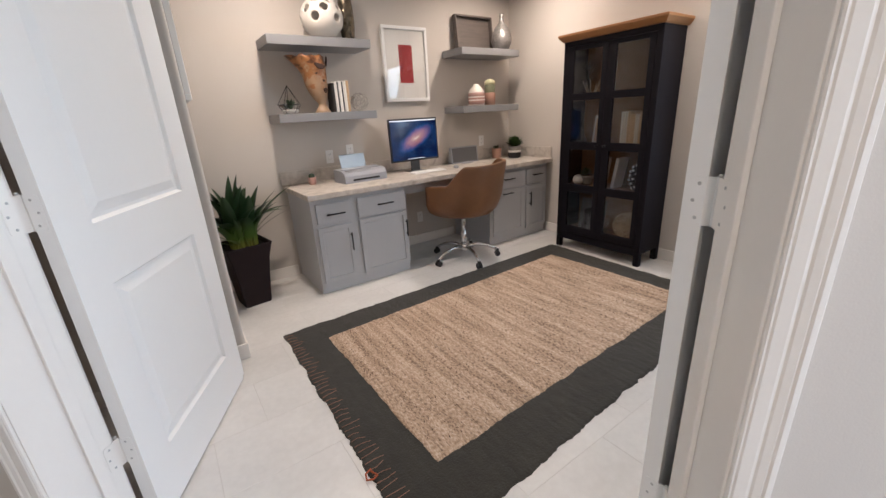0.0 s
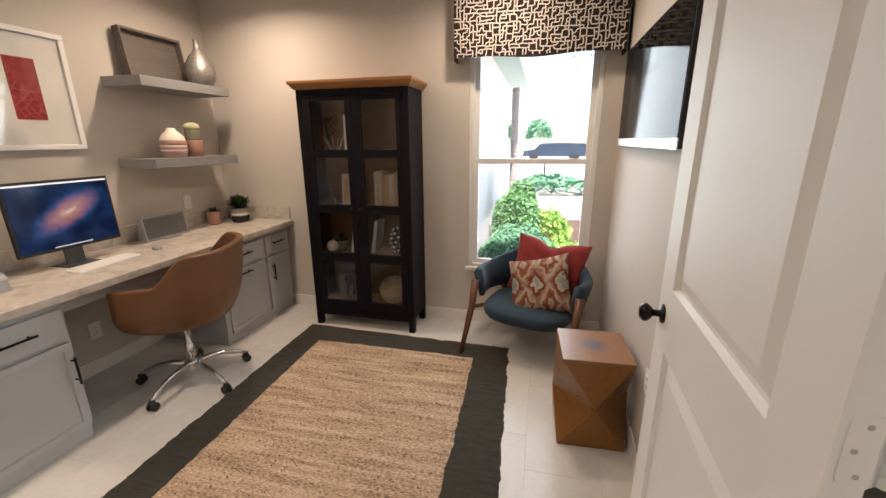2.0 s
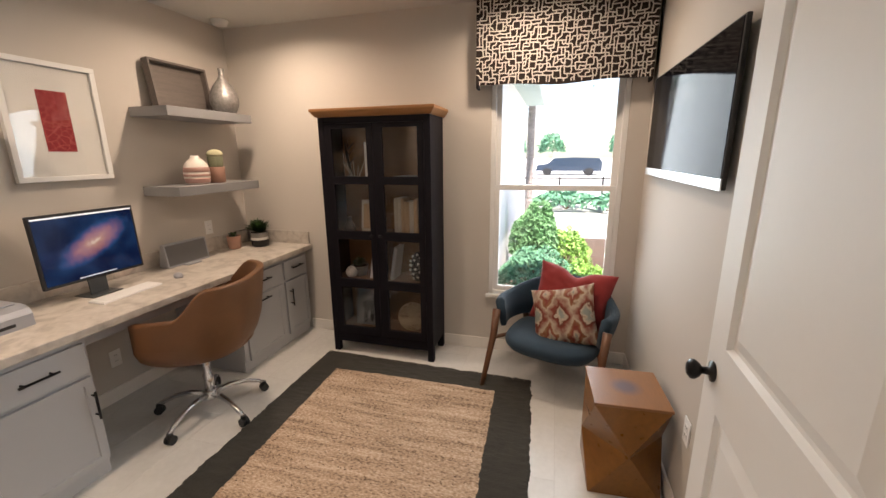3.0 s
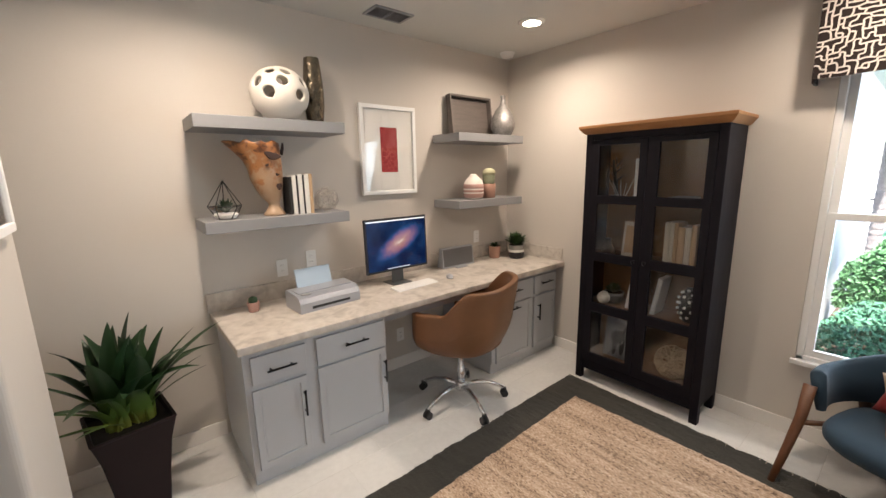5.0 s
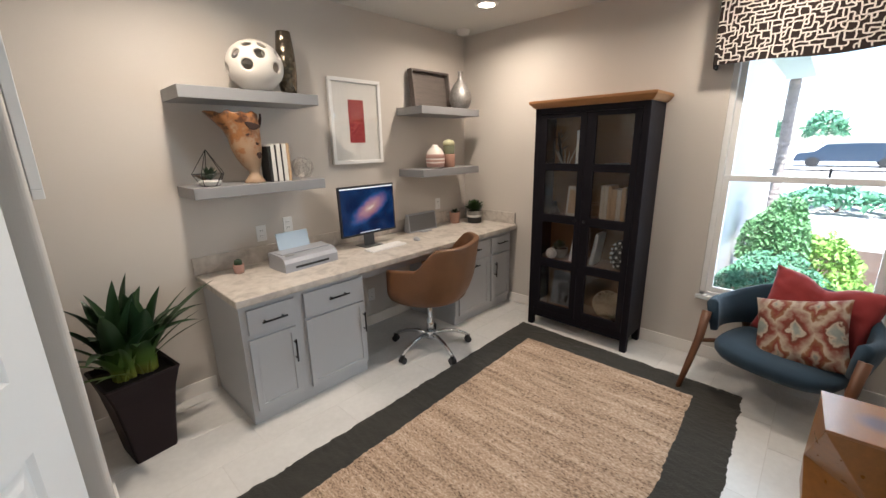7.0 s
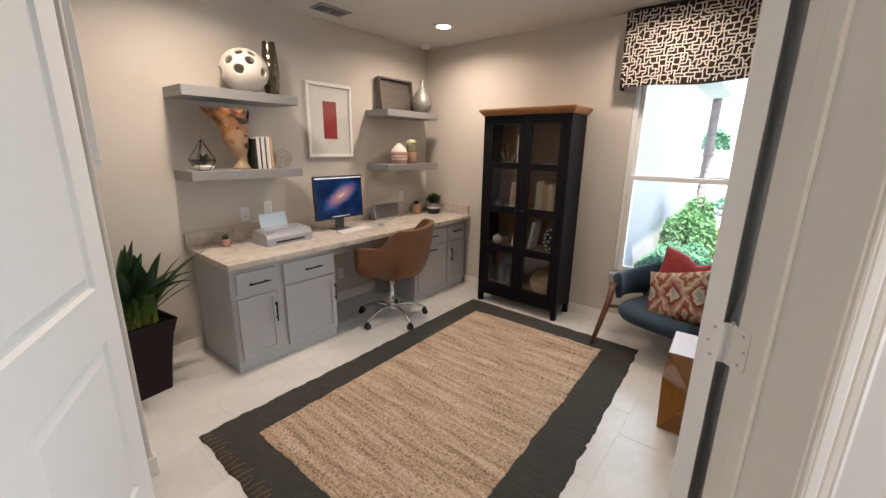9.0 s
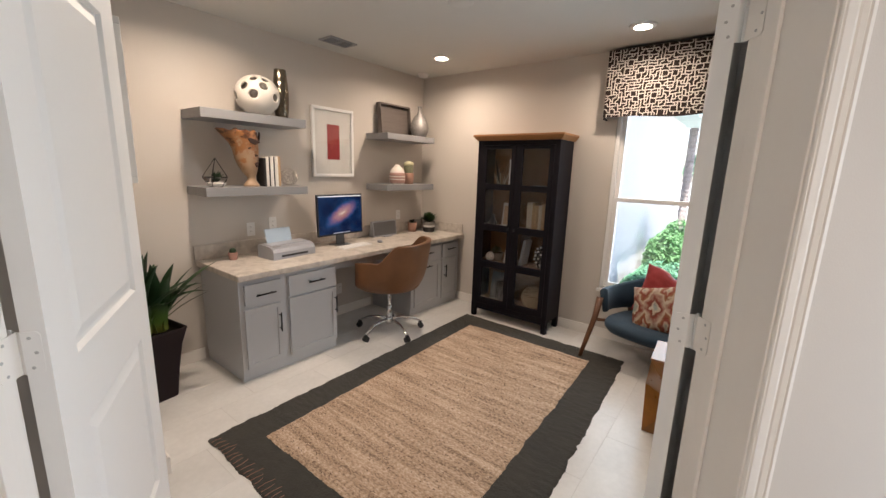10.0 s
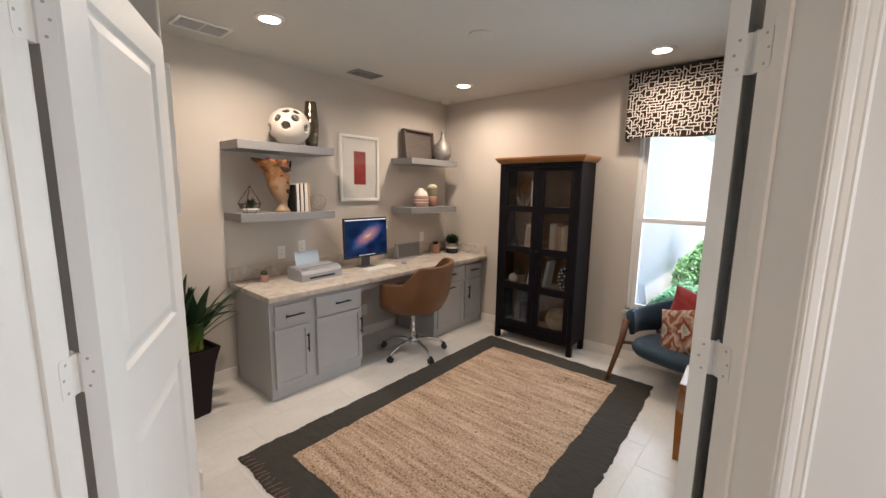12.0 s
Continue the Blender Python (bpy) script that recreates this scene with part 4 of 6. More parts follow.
def rug_sheet(corners, nu, nv, z, ragged, rib, seed):
    bm = bmesh.new()
    g = {}
    for i in range(nu + 1):
        for j in range(nv + 1):
            u, v = i / nu, j / nv
            p = quad_point(corners, u, v)
            e = min(u, 1 - u, v, 1 - v)
            k = math.exp(-e * 60)
            dx = ragged * k * noise.noise((p.x * 9, p.y * 9, seed)) + ragged * 0.6 * k * noise.noise((p.x * 40, p.y * 40, seed + 3))
            dy = ragged * k * noise.noise((p.x * 9, p.y * 9, seed + 7)) + ragged * 0.6 * k * noise.noise((p.x * 40, p.y * 40, seed + 9))
            h = rib * noise.noise((p.x * 75, p.y * 9, seed)) + rib * 0.6 * noise.noise((p.x * 150, p.y * 60, seed + 1)) if rib else 0
            edge = 0.006 if i in (0, nu) or j in (0, nv) else 0
            g[i, j] = bm.verts.new((p.x + dx, p.y + dy, z + h - edge))
    for i in range(nu):
        for j in range(nv):
            bm.faces.new((g[i, j], g[i + 1, j], g[i + 1, j + 1], g[i, j + 1]))
    return bm


JUTE = mat("braided_jute", (0.34, 0.225, 0.135), 0.9, vary=0.30, scale=5, fine=140, bump=0.5, tint=(0.44, 0.315, 0.20), sheen=0.1)
n, l = JUTE.node_tree.nodes, JUTE.node_tree.links
tc, mp = n.new("ShaderNodeTexCoord"), n.new("ShaderNodeMapping")
mp.inputs["Scale"].default_value = (1.0, 0.09, 1)
l.new(tc.outputs["Object"], mp.inputs[0])
st1, st2, ramp = n.new("ShaderNodeTexNoise"), n.new("ShaderNodeTexNoise"), n.new("ShaderNodeValToRGB")
st1.inputs["Scale"].default_value, st1.inputs["Detail"].default_value = 30, 5
l.new(mp.outputs[0], st1.inputs[0])
mp2 = n.new("ShaderNodeMapping")
mp2.inputs["Scale"].default_value = (118, 52, 1)
l.new(tc.outputs["Object"], mp2.inputs[0])
st2.inputs["Scale"].default_value, st2.inputs["Detail"].default_value = 1.0, 2
l.new(mp2.outputs[0], st2.inputs[0])
e = ramp.color_ramp.elements
e[0].position, e[0].color = 0.36, (0.17, 0.112, 0.075, 1)
e[1].position, e[1].color = 0.645, (0.62, 0.49, 0.38, 1)
k = e.new(0.50)
k.color = (0.43, 0.302, 0.205, 1)
comb = math_node(JUTE.node_tree, "ADD", math_node(JUTE.node_tree, "MULTIPLY", st1.outputs["Fac"], 0.43), math_node(JUTE.node_tree, "MULTIPLY", st2.outputs["Fac"], 0.57))
l.new(comb, ramp.inputs[0])
l.new(ramp.outputs[0], n["Principled BSDF"].inputs["Base Color"])
bp = n.new("ShaderNodeBump")
bp.inputs["Strength"].default_value, bp.inputs["Distance"].default_value = 0.8, 0.006
l.new(st2.outputs["Fac"], bp.inputs["Height"]), l.new(bp.outputs[0], n["Principled BSDF"].inputs["Normal"])
part("border", rug_sheet(RC, 260, 170, 0.0075, 0.016, 0.0026, 2.0), CHARCOAL, rug, smooth=True)
part("jute_field", rug_sheet(RI, 300, 170, 0.0135, 0.012, 0.0045, 5.0), JUTE, rug, "natural jute centre field", smooth=True)
rnd = random.Random(21)
for name, colour, count in (("pale_fibre", (0.62, 0.50, 0.38), 900), ("dark_fibre", (0.10, 0.06, 0.035), 600)):
    fibres = bmesh.new()
    for k in range(count):
        p = quad_point(RI, rnd.uniform(0.01, 0.99), rnd.uniform(0.01, 0.99))
        a, ln, w = rnd.gauss(1.57, 0.45), rnd.uniform(0.010, 0.026), rnd.uniform(0.0016, 0.0032)
        d, side = Vector((math.cos(a), math.sin(a), 0)), Vector((-math.sin(a), math.cos(a), 0)) * w
        c = Vector((p.x, p.y, 0.0155))
        lift = Vector((0, 0, rnd.uniform(0.002, 0.006)))
        mid = [fibres.verts.new(c + side + lift), fibres.verts.new(c - side + lift), fibres.verts.new(c + lift * 1.6)]
        for end in (c - d * ln / 2, c + d * ln / 2):
            tip = fibres.verts.new(end - Vector((0, 0, 0.002)))
            fibres.faces.new((mid[0], tip, mid[2])), fibres.faces.new((mid[1], mid[2], tip))
    bmesh.ops.recalc_face_normals(fibres, faces=fibres.faces[:])
    tagged(part("loose_fibre", fibres, mat(name, colour, 0.9, vary=0.25), rug, "loose jute fibres"), kind="stuff")
THREAD = mat("rust_thread", (0.33, 0.17, 0.11), 0.8, vary=0.2)
rnd = random.Random(4)
for k in range(46):
    v = 0.03 + 0.94 * k / 45
    p = quad_point(RC, 0.0, v)
    ln = rnd.uniform(0.055, 0.095)
    s = tube([(p.x + 0.004, p.y, 0.0105), (p.x + ln * 0.5, p.y + rnd.uniform(-0.006, 0.006), 0.0125), (p.x + ln, p.y + rnd.uniform(-0.012, 0.012), 0.0105)], 0.0016, 5)
    part("stitch", s, THREAD, rug)
for k in range(34):
    v = 0.02 + 0.96 * k / 33 + rnd.uniform(-0.006, 0.006)
    p = quad_point(RC, 1.0, v)
    part("stitch", tube([(p.x - 0.003, p.y, 0.0115), (p.x - 0.016, p.y + rnd.uniform(-0.004, 0.004), 0.0135), (p.x - rnd.uniform(0.024, 0.040), p.y + rnd.uniform(-0.006, 0.006), 0.0110)], 0.0016, 5), CREAM, rug, "pale end stitch")
part("knot", tube([(0.49, 1.60, 0.012), (0.462, 1.585, 0.018), (0.455, 1.56, 0.012), (0.475, 1.545, 0.016), (0.50, 1.555, 0.012), (0.485, 1.585, 0.018)], 0.004, 6), mat("orange_thread", (0.40, 0.09, 0.03), 0.8), rug, "loose orange thread knot")


# ---- tall floor plant ----
fp = thing("floor_plant", "broad-leaved plant in a tall dark square planter", "plant", pose(0.455, 3.705, 0, 0, 0, 8))


def square_ring(h, z, r=0.012):
    pts = []
    for cx, cy, a0 in ((1, 1, 0), (-1, 1, 90), (-1, -1, 180), (1, -1, 270)):
        for q in range(4):
            a = radians(a0 + 30 * q)
            pts.append((cx * (h - r) + r * math.cos(a), cy * (h - r) + r * math.sin(a), z))
    return pts


part("planter", loft([square_ring(0.098, 0.0), square_ring(0.101, 0.01), square_ring(0.118, 0.20), square_ring(0.140, 0.38), square_ring(0.165, 0.49), square_ring(0.170, 0.50), square_ring(0.168, 0.506), square_ring(0.155, 0.503), square_ring(0.148, 0.47)]), BROWNPOT, fp)
part("soil", loft([square_ring(0.150, 0.462), square_ring(0.150, 0.474)]), SOIL, fp)
LEAF = mat("planter_leaf", (0.020, 0.045, 0.014), 0.38, vary=0.3, scale=7, fine=50, bump=0.04)
n, l = LEAF.node_tree.nodes, LEAF.node_tree.links
tc, sp, rp = n.new("ShaderNodeTexCoord"), n.new("ShaderNodeSeparateXYZ"), n.new("ShaderNodeValToRGB")
l.new(tc.outputs["Object"], sp.inputs[0]), l.new(sp.outputs["Z"], rp.inputs[0])
e = rp.color_ramp.elements
e[0].position, e[0].color = 0.475, (0.32, 0.33, 0.07, 1)
e[1].position, e[1].color = 0.70, (0.018, 0.046, 0.016, 1)
k = e.new(0.56)
k.color = (0.09, 0.16, 0.03, 1)
l.new(rp.outputs[0], n["Principled BSDF"].inputs["Base Color"])
def strap_leaf(root, a, reach, rise, width, droop):
    """A broad strap leaf that rises from the root, then arches outward."""
    u, side = Vector((math.cos(a), math.sin(a), 0)), Vector((-math.sin(a), math.cos(a), 0))
    lf, prev = bmesh.new(), None
    for q in range(13):
        f = q / 12
        c = root + u * reach * f ** 1.5 + Vector((0, 0, rise * (f - droop * f ** 3)))
        w = width * (1.15 - 0.35 * f + 0.20 * math.sin(math.pi * f)) * (1 - f ** 5.0) + 0.0015
        fold = Vector((0, 0, w * 0.22)) - u * (w * 0.25)
        row = [lf.verts.new(c + side * w * k + fold * abs(k)) for k in (-1, -0.5, 0, 0.5, 1)]
        if prev:
            for k in range(4):
                lf.faces.new((prev[k], prev[k + 1], row[k + 1], row[k]))
        prev = row
    part("leaf", lf, LEAF, fp, smooth=True)


rnd = random.Random(23)
for cx, cy, size, count in ((-0.050, -0.025, 1.22, 13), (0.055, -0.030, 1.12, 12), (0.000, 0.060, 1.25, 9)):
    for k in range(count):
        g = (k + 0.5) / count
        a = k * 2.399 + cx * 30 + rnd.uniform(-0.3, 0.3)
        reach = size * (0.05 + 0.30 * g) * rnd.uniform(0.85, 1.15)
        if math.sin(a) > 0.2:
            reach = min(reach, 0.20)
        root = Vector((cx + 0.030 * g * math.cos(a), cy + 0.030 * g * math.sin(a), 0.468))
        strap_leaf(root, a, reach, size * (0.46 - 0.10 * g) * rnd.uniform(0.82, 1.12), rnd.uniform(0.034, 0.048) * (1 - 0.18 * g), 0.06 + 0.42 * g * g)
# thin leaves that reach out past the rest
for a, reach, rise, width in ((-0.25, 0.40, 0.50, 0.030), (-0.10, 0.36, 0.46, 0.020), (-0.45, 0.30, 0.34, 0.012), (-0.60, 0.33, 0.30, 0.011), (2.75, 0.30, 0.34, 0.013), (3.25, 0.32, 0.26, 0.012), (3.6, 0.34, 0.16, 0.016), (-2.2, 0.30, 0.18, 0.015), (-1.9, 0.26, 0.33, 0.014), (0.15, 0.30, 0.44, 0.011)):
    strap_leaf(Vector((0.05 * math.cos(a), 0.05 * math.sin(a), 0.468)), a, reach, rise, width, 0.12)


# ---- things on the desk ----
WY = 0.8455
mon = thing("monitor", "slim computer monitor showing a galaxy wallpaper", "monitor", pose(2.154, 3.772, 0, -2, 0, 0))
part("casing", box(-0.272, 0.272, 0.000, 0.022, 0.948, 1.348, 0.004), RUBBER, mon)
SCREEN = bpy.data.materials.new("galaxy_screen")
SCREEN.use_nodes = True
T = SCREEN.node_tree
n, l = T.nodes, T.links
tc, sp = n.new("ShaderNodeTexCoord"), n.new("ShaderNodeSeparateXYZ")
l.new(tc.outputs["Object"], sp.inputs[0])
X, Z = sp.outputs["X"], math_node(T, "SUBTRACT", sp.outputs["Z"], 1.165)
ca, sa = math.cos(radians(28)), math.sin(radians(28))
xr = math_node(T, "ADD", math_node(T, "MULTIPLY", math_node(T, "SUBTRACT", X, 0.02), ca), math_node(T, "MULTIPLY", Z, sa))
zr = math_node(T, "SUBTRACT", math_node(T, "MULTIPLY", Z, ca), math_node(T, "MULTIPLY", math_node(T, "SUBTRACT", X, 0.02), sa))
rad = math_node(T, "SQRT", math_node(T, "ADD", math_node(T, "POWER", math_node(T, "MULTIPLY", xr, 5.6), 2.0), math_node(T, "POWER", math_node(T, "MULTIPLY", zr, 14.5), 2.0)))
cl = n.new("ShaderNodeTexNoise")
cl.inputs["Scale"].default_value, cl.inputs["Detail"].default_value = 28, 6
l.new(tc.outputs["Object"], cl.inputs[0])
rad2 = math_node(T, "ADD", rad, math_node(T, "MULTIPLY", math_node(T, "SUBTRACT", cl.outputs["Fac"], 0.5), 0.6))
gr = n.new("ShaderNodeValToRGB")
e = gr.color_ramp.elements
e[0].position, e[0].color = 0.0, (1.0, 0.80, 0.62, 1)
e[1].position, e[1].color = 1.0, (0.002, 0.010, 0.045, 1)
for p_, c_ in ((0.18, (0.62, 0.32, 0.24, 1)), (0.45, (0.42, 0.18, 0.20, 1)), (0.68, (0.15, 0.09, 0.20, 1)), (0.85, (0.015, 0.05, 0.15, 1))):
    k = e.new(p_)
    k.color = c_
l.new(math_node(T, "MULTIPLY", rad2, 0.75), gr.inputs[0])
sky2 = n.new("ShaderNodeTexNoise")
sky2.inputs["Scale"].default_value, sky2.inputs["Detail"].default_value = 7, 5
l.new(tc.outputs["Object"], sky2.inputs[0])
blue = n.new("ShaderNodeValToRGB")
e = blue.color_ramp.elements
e[0].position, e[0].color = 0.38, (0.0006, 0.003, 0.014, 1)
e[1].position, e[1].color = 0.80, (0.014, 0.060, 0.150, 1)
l.new(sky2.outputs["Fac"], blue.inputs[0])
addc = n.new("ShaderNodeMix")
addc.data_type, addc.blend_type = "RGBA", "ADD"
addc.inputs["Factor"].default_value = 1.0
l.new(gr.outputs[0], addc.inputs["A"]), l.new(blue.outputs[0], addc.inputs["B"])
b = n["Principled BSDF"]
b.inputs["Base Color"].default_value = (0.004, 0.004, 0.005, 1)
b.inputs["Roughness"].default_value = 0.12
b.inputs["Emission Strength"].default_value = 0.21
l.new(addc.outputs["Result"], b.inputs["Emission Color"])
part("screen", box(-0.258, 0.258, -0.0015, 0.001, 0.964, 1.334), SCREEN, mon, "glowing blue galaxy screen")
part("menu_bar", box(-0.258, 0.258, -0.0028, -0.001, 1.324, 1.333), glow("menu_bar_glow", (0.75, 0.78, 0.82), 0.20), mon, "pale menu bar")
part("dock", box(-0.10, 0.10, -0.0028, -0.001, 0.968, 0.974), glow("dock_glow", (0.55, 0.60, 0.68), 0.14), mon, "pale icon dock")
STAND = mat("dark_anodised_metal", (0.09, 0.095, 0.10), 0.35, metal=0.5, vary=0.05, bump=0.01)
part("neck", box(-0.05, 0.05, 0.022, 0.034, 0.850, 1.12, 0.003), STAND, mon)
part("foot", box(-0.085, 0.085, -0.045, 0.115, WY, WY + 0.007, 0.003), STAND, mon)
kbd = thing("keyboard", "slim white computer keyboard on the worktop", "keyboard", pose(2.19, 3.655, WY, 2, 0, 3))
part("base", box(-0.185, 0.185, -0.055, 0.055, 0.0, 0.012, 0.004), WHITE, kbd)
for r in range(5):
    for c in range(14):
        part("key", box(-0.178 + c * 0.0255, -0.178 + c * 0.0255 + 0.022, -0.050 + r * 0.0205, -0.050 + r * 0.0205 + 0.0175, 0.012, 0.0145), WHITE, kbd)
mo = thing("mouse", "small grey computer mouse on the worktop", "mouse", pose(2.53, 3.655, WY, 0, 0, 60))
part("body", loft([[(0.052 * s * math.cos(a * 0.3142) , 0.028 * s * math.sin(a * 0.3142), z) for a in range(20)] for s, z in ((0.94, 0.0), (1.0, 0.005), (0.97, 0.012), (0.82, 0.020), (0.5, 0.026), (0.05, 0.028))]), SILVER, mo, smooth=True)

pr = thing("printer", "silver grey compact printer with paper loaded", "printer", pose(1.520, 3.742, WY, 0, 0, 4))
body = bmesh.new()
prof = [(-0.110, 0.0), (-0.110, 0.060), (-0.095, 0.088), (-0.055, 0.104), (0.095, 0.112), (0.110, 0.095), (0.110, 0.0)]
loft([[(x_, y_, z_) for y_, z_ in prof] for x_ in (-0.205, -0.203, 0.203, 0.205)], bm=body)
part("body", body, SILVER, pr)
part("output_slot", box(-0.13, 0.13, -0.1125, -0.108, 0.018, 0.034, 0.002), RUBBER, pr, "dark paper slot")
part("lid", box(-0.185, 0.185, -0.045, 0.060, 0.1055, 0.1125, 0.003), SILVER, pr)
part("control_panel", box(-0.175, -0.115, -0.075, -0.050, 0.100, 0.107, 0.002), GREYCOVER, pr)
tray = box(-0.135, 0.110, -0.003, 0.003, 0.0, 0.122, 0.003)
tray.transform(Matrix.Translation((0, 0.085, 0.108)) @ Matrix.Rotation(radians(-14), 4, "X"))
PAPERBLUE = mat("pale_blue_tray", (0.40, 0.50, 0.60), 0.45, vary=0.03)
part("paper_tray", tray, PAPERBLUE, pr, "pale grey-blue rear paper tray")

# speaker
sk = thing("speaker_dock", "silver speaker dock with dark grille", "speaker", pose(2.835, 3.915, WY, 0, 0, -2))
MESH = mat("speaker_grille", (0.15, 0.15, 0.155), 0.55, metal=0.3, vary=0.1, fine=500, bump=0.4)
spk = bmesh.new()
loft([[(x_ * k_, y_, z_) for y_, z_ in ((-0.035, 0.004), (-0.012, 0.172), (0.020, 0.175), (0.055, 0.02), (0.05, 0.002))] for x_, k_ in ((-0.175, 1), (-0.168, 1), (0.168, 1), (0.175, 1))], bm=spk)
part("body", spk, SILVER, sk)
gl = box(-0.165, 0.165, -0.003, 0.002, 0.016, 0.166, 0.002)
gl.transform(Matrix.Translation((0, -0.034, 0)) @ Matrix.Rotation(radians(-7.8), 4, "X"))
part("grille", gl, MESH, sk, "dark metal mesh grille")
part("dock_lip", box(-0.06, 0.06, -0.085, -0.03, 0.0, 0.010, 0.004), SILVER, sk)

potted("small_cactus", "tiny cactus in a blush pot on the worktop", pose(1.125, 3.885, WY), pot_profile(0.030, 0.036, 0.062), BLUSH, lathe([(0.022, 0), (0.026, 0.015), (0.022, 0.035), (0.006, 0.044)], 16, wobble=lambda a, z: (1 + 0.08 * math.cos(8 * a), 0, 0)), DEEPGREEN, 0.056, 0.032)
potted("succulent_pot", "succulent in a terracotta pot on the worktop", pose(3.335, 3.925, WY), pot_profile(0.050, 0.058, 0.115), TERRACOTTA, tuft(46, 0.055, 0.055, 12, 0.010, 0.2), GREEN, 0.105, 0.050)
potted("leafy_plant", "bushy green plant in a black pot with white band", pose(3.475, 3.770, WY), [(0.060, 0), (0.068, 0.006), (0.074, 0.06), (0.074, 0.125), (0.071, 0.130), (0.066, 0.126), (0.066, 0.10), (0.004, 0.098)], STONE, tuft(190, 0.13, 0.155, 31, 0.014, 0.35), GREEN, 0.122, 0.064,
       band=([(0.0705, 0.062), (0.0755, 0.063), (0.0755, 0.085), (0.0745, 0.086)], OFFWHITE))
part("lower_band", lathe([(0.0615, 0.001), (0.0695, 0.006), (0.0752, 0.061), (0.0752, 0.0625)], 28, cap=False), BLACKCOVER, [o for o in scene.objects if o.name.startswith("leafy_plant")][0], "black lower half")


# ---- things on the floating shelves ----
CERAMIC = mat("white_matt_ceramic", (0.66, 0.62, 0.56), 0.6, vary=0.05, scale=8, fine=120, bump=0.06)
sph = bmesh.new()
bmesh.ops.create_uvsphere(sph, u_segments=120, v_segments=72, radius=0.168)
holes = [(-128, -4, 0.21), (-64, -6, 0.20), (-100, 21, 0.20), (-155, 20, 0.20), (-130, 47, 0.17), (-86, 46, 0.17), (-190, -8, 0.20), (-45, 24, 0.20), (-10, -2, 0.20), (40, 5, 0.20), (85, 5, 0.20), (135, 5, 0.20), (25, 42, 0.20), (75, 42, 0.20), (125, 42, 0.20), (10, 78, 0.16), (-20, -42, 0.2), (-200, -44, 0.2)]
dirs = [(Vector((math.cos(radians(a)) * math.cos(radians(h)), math.sin(radians(a)) * math.cos(radians(h)), math.sin(radians(h)))), r) for a, h, r in holes]
cut = [f for f in sph.faces if any(f.calc_center_median().angle(hd) < r * 1.02 for hd, r in dirs)]
bmesh.ops.delete(sph, geom=cut, context="FACES")
for v in sph.verts:
    if v.is_boundary:
        hd, r = min(dirs, key=lambda k: abs(v.co.angle(k[0]) - k[1] * 1.02))
        side = (v.co.normalized() - hd * hd.dot(v.co.normalized())).normalized()
        v.co = (hd * math.cos(r * 1.02) + side * math.sin(r * 1.02)) * 0.166
bmesh.ops.solidify(sph, geom=sph.faces[:] + sph.edges[:] + sph.verts[:], thickness=0.016)
bmesh.ops.recalc_face_normals(sph, faces=sph.faces[:])
sph.transform(Matrix.Diagonal((1, 1, 0.93, 1)))
tagged(part("ceramic_sphere", sph, CERAMIC, m=pose(1.397, 3.865, 1.994 + 0.154), smooth=True), "round white ceramic sculpture with hollow openings", "sculpture")
BRONZE = mat("smoked_mirror_glaze", (0.20, 0.165, 0.12), 0.17, metal=0.9, vary=0.45, scale=45, fine=80, bump=0.2)
bv = bmesh.new()
facets = []
for k in range(16):
    z = 0.400 * k / 15
    rr = 0.047 + 0.017 * math.sin(math.pi * min(1, z / 0.40) ** 0.8)
    facets.append([(rr * math.cos((i + 0.5 * (k % 2)) * math.pi / 7), rr * math.sin((i + 0.5 * (k % 2)) * math.pi / 7), z) for i in range(14)])
facets.append([(0.036 * math.cos(i * math.pi / 7), 0.036 * math.sin(i * math.pi / 7), 0.396) for i in range(14)])
facets.append([(0.030 * math.cos(i * math.pi / 7), 0.030 * math.sin(i * math.pi / 7), 0.340) for i in range(14)])
rows = [[bv.verts.new(p) for p in ring] for ring in facets]
for k, (lo, hi) in enumerate(zip(rows, rows[1:])):
    for i in range(14):
        j = (i + 1) % 14
        if k % 2:
            bv.faces.new((lo[i], hi[j], hi[i])), bv.faces.new((lo[i], lo[j], hi[j]))
        else:
            bv.faces.new((lo[i], lo[j], hi[i])), bv.faces.new((lo[j], hi[j], hi[i]))
bv.faces.new(list(reversed(rows[0]))), bv.faces.new(rows[-1])
bmesh.ops.recalc_face_normals(bv, faces=bv.faces[:])
tagged(part("bronze_vase", bv, BRONZE, m=pose(1.625, 3.905, 1.9935)), "tall dark bronze faceted vase", "vase")
BURL = mat("burl_wood", (0.34, 0.165, 0.075), 0.38, vary=0.35, scale=7, fine=50, bump=0.05, tint=(0.44, 0.22, 0.10), coat=0.15)
# pale sapwood below, darker figured burl toward the rim
n, l = BURL.node_tree.nodes, BURL.node_tree.links
tc, sp, burl_noise = n.new("ShaderNodeTexCoord"), n.new("ShaderNodeSeparateXYZ"), n.new("ShaderNodeTexNoise")
burl_noise.inputs["Scale"].default_value, burl_noise.inputs["Detail"].default_value = 19, 7
l.new(tc.outputs["Object"], sp.inputs[0]), l.new(tc.outputs["Object"], burl_noise.inputs[0])
burl_pale = n.new("ShaderNodeValToRGB")
e = burl_pale.color_ramp.elements
e[0].position, e[0].color = 0.42, (0.38, 0.26, 0.165, 1)
e[1].position, e[1].color = 0.98, (0.035, 0.013, 0.007, 1)
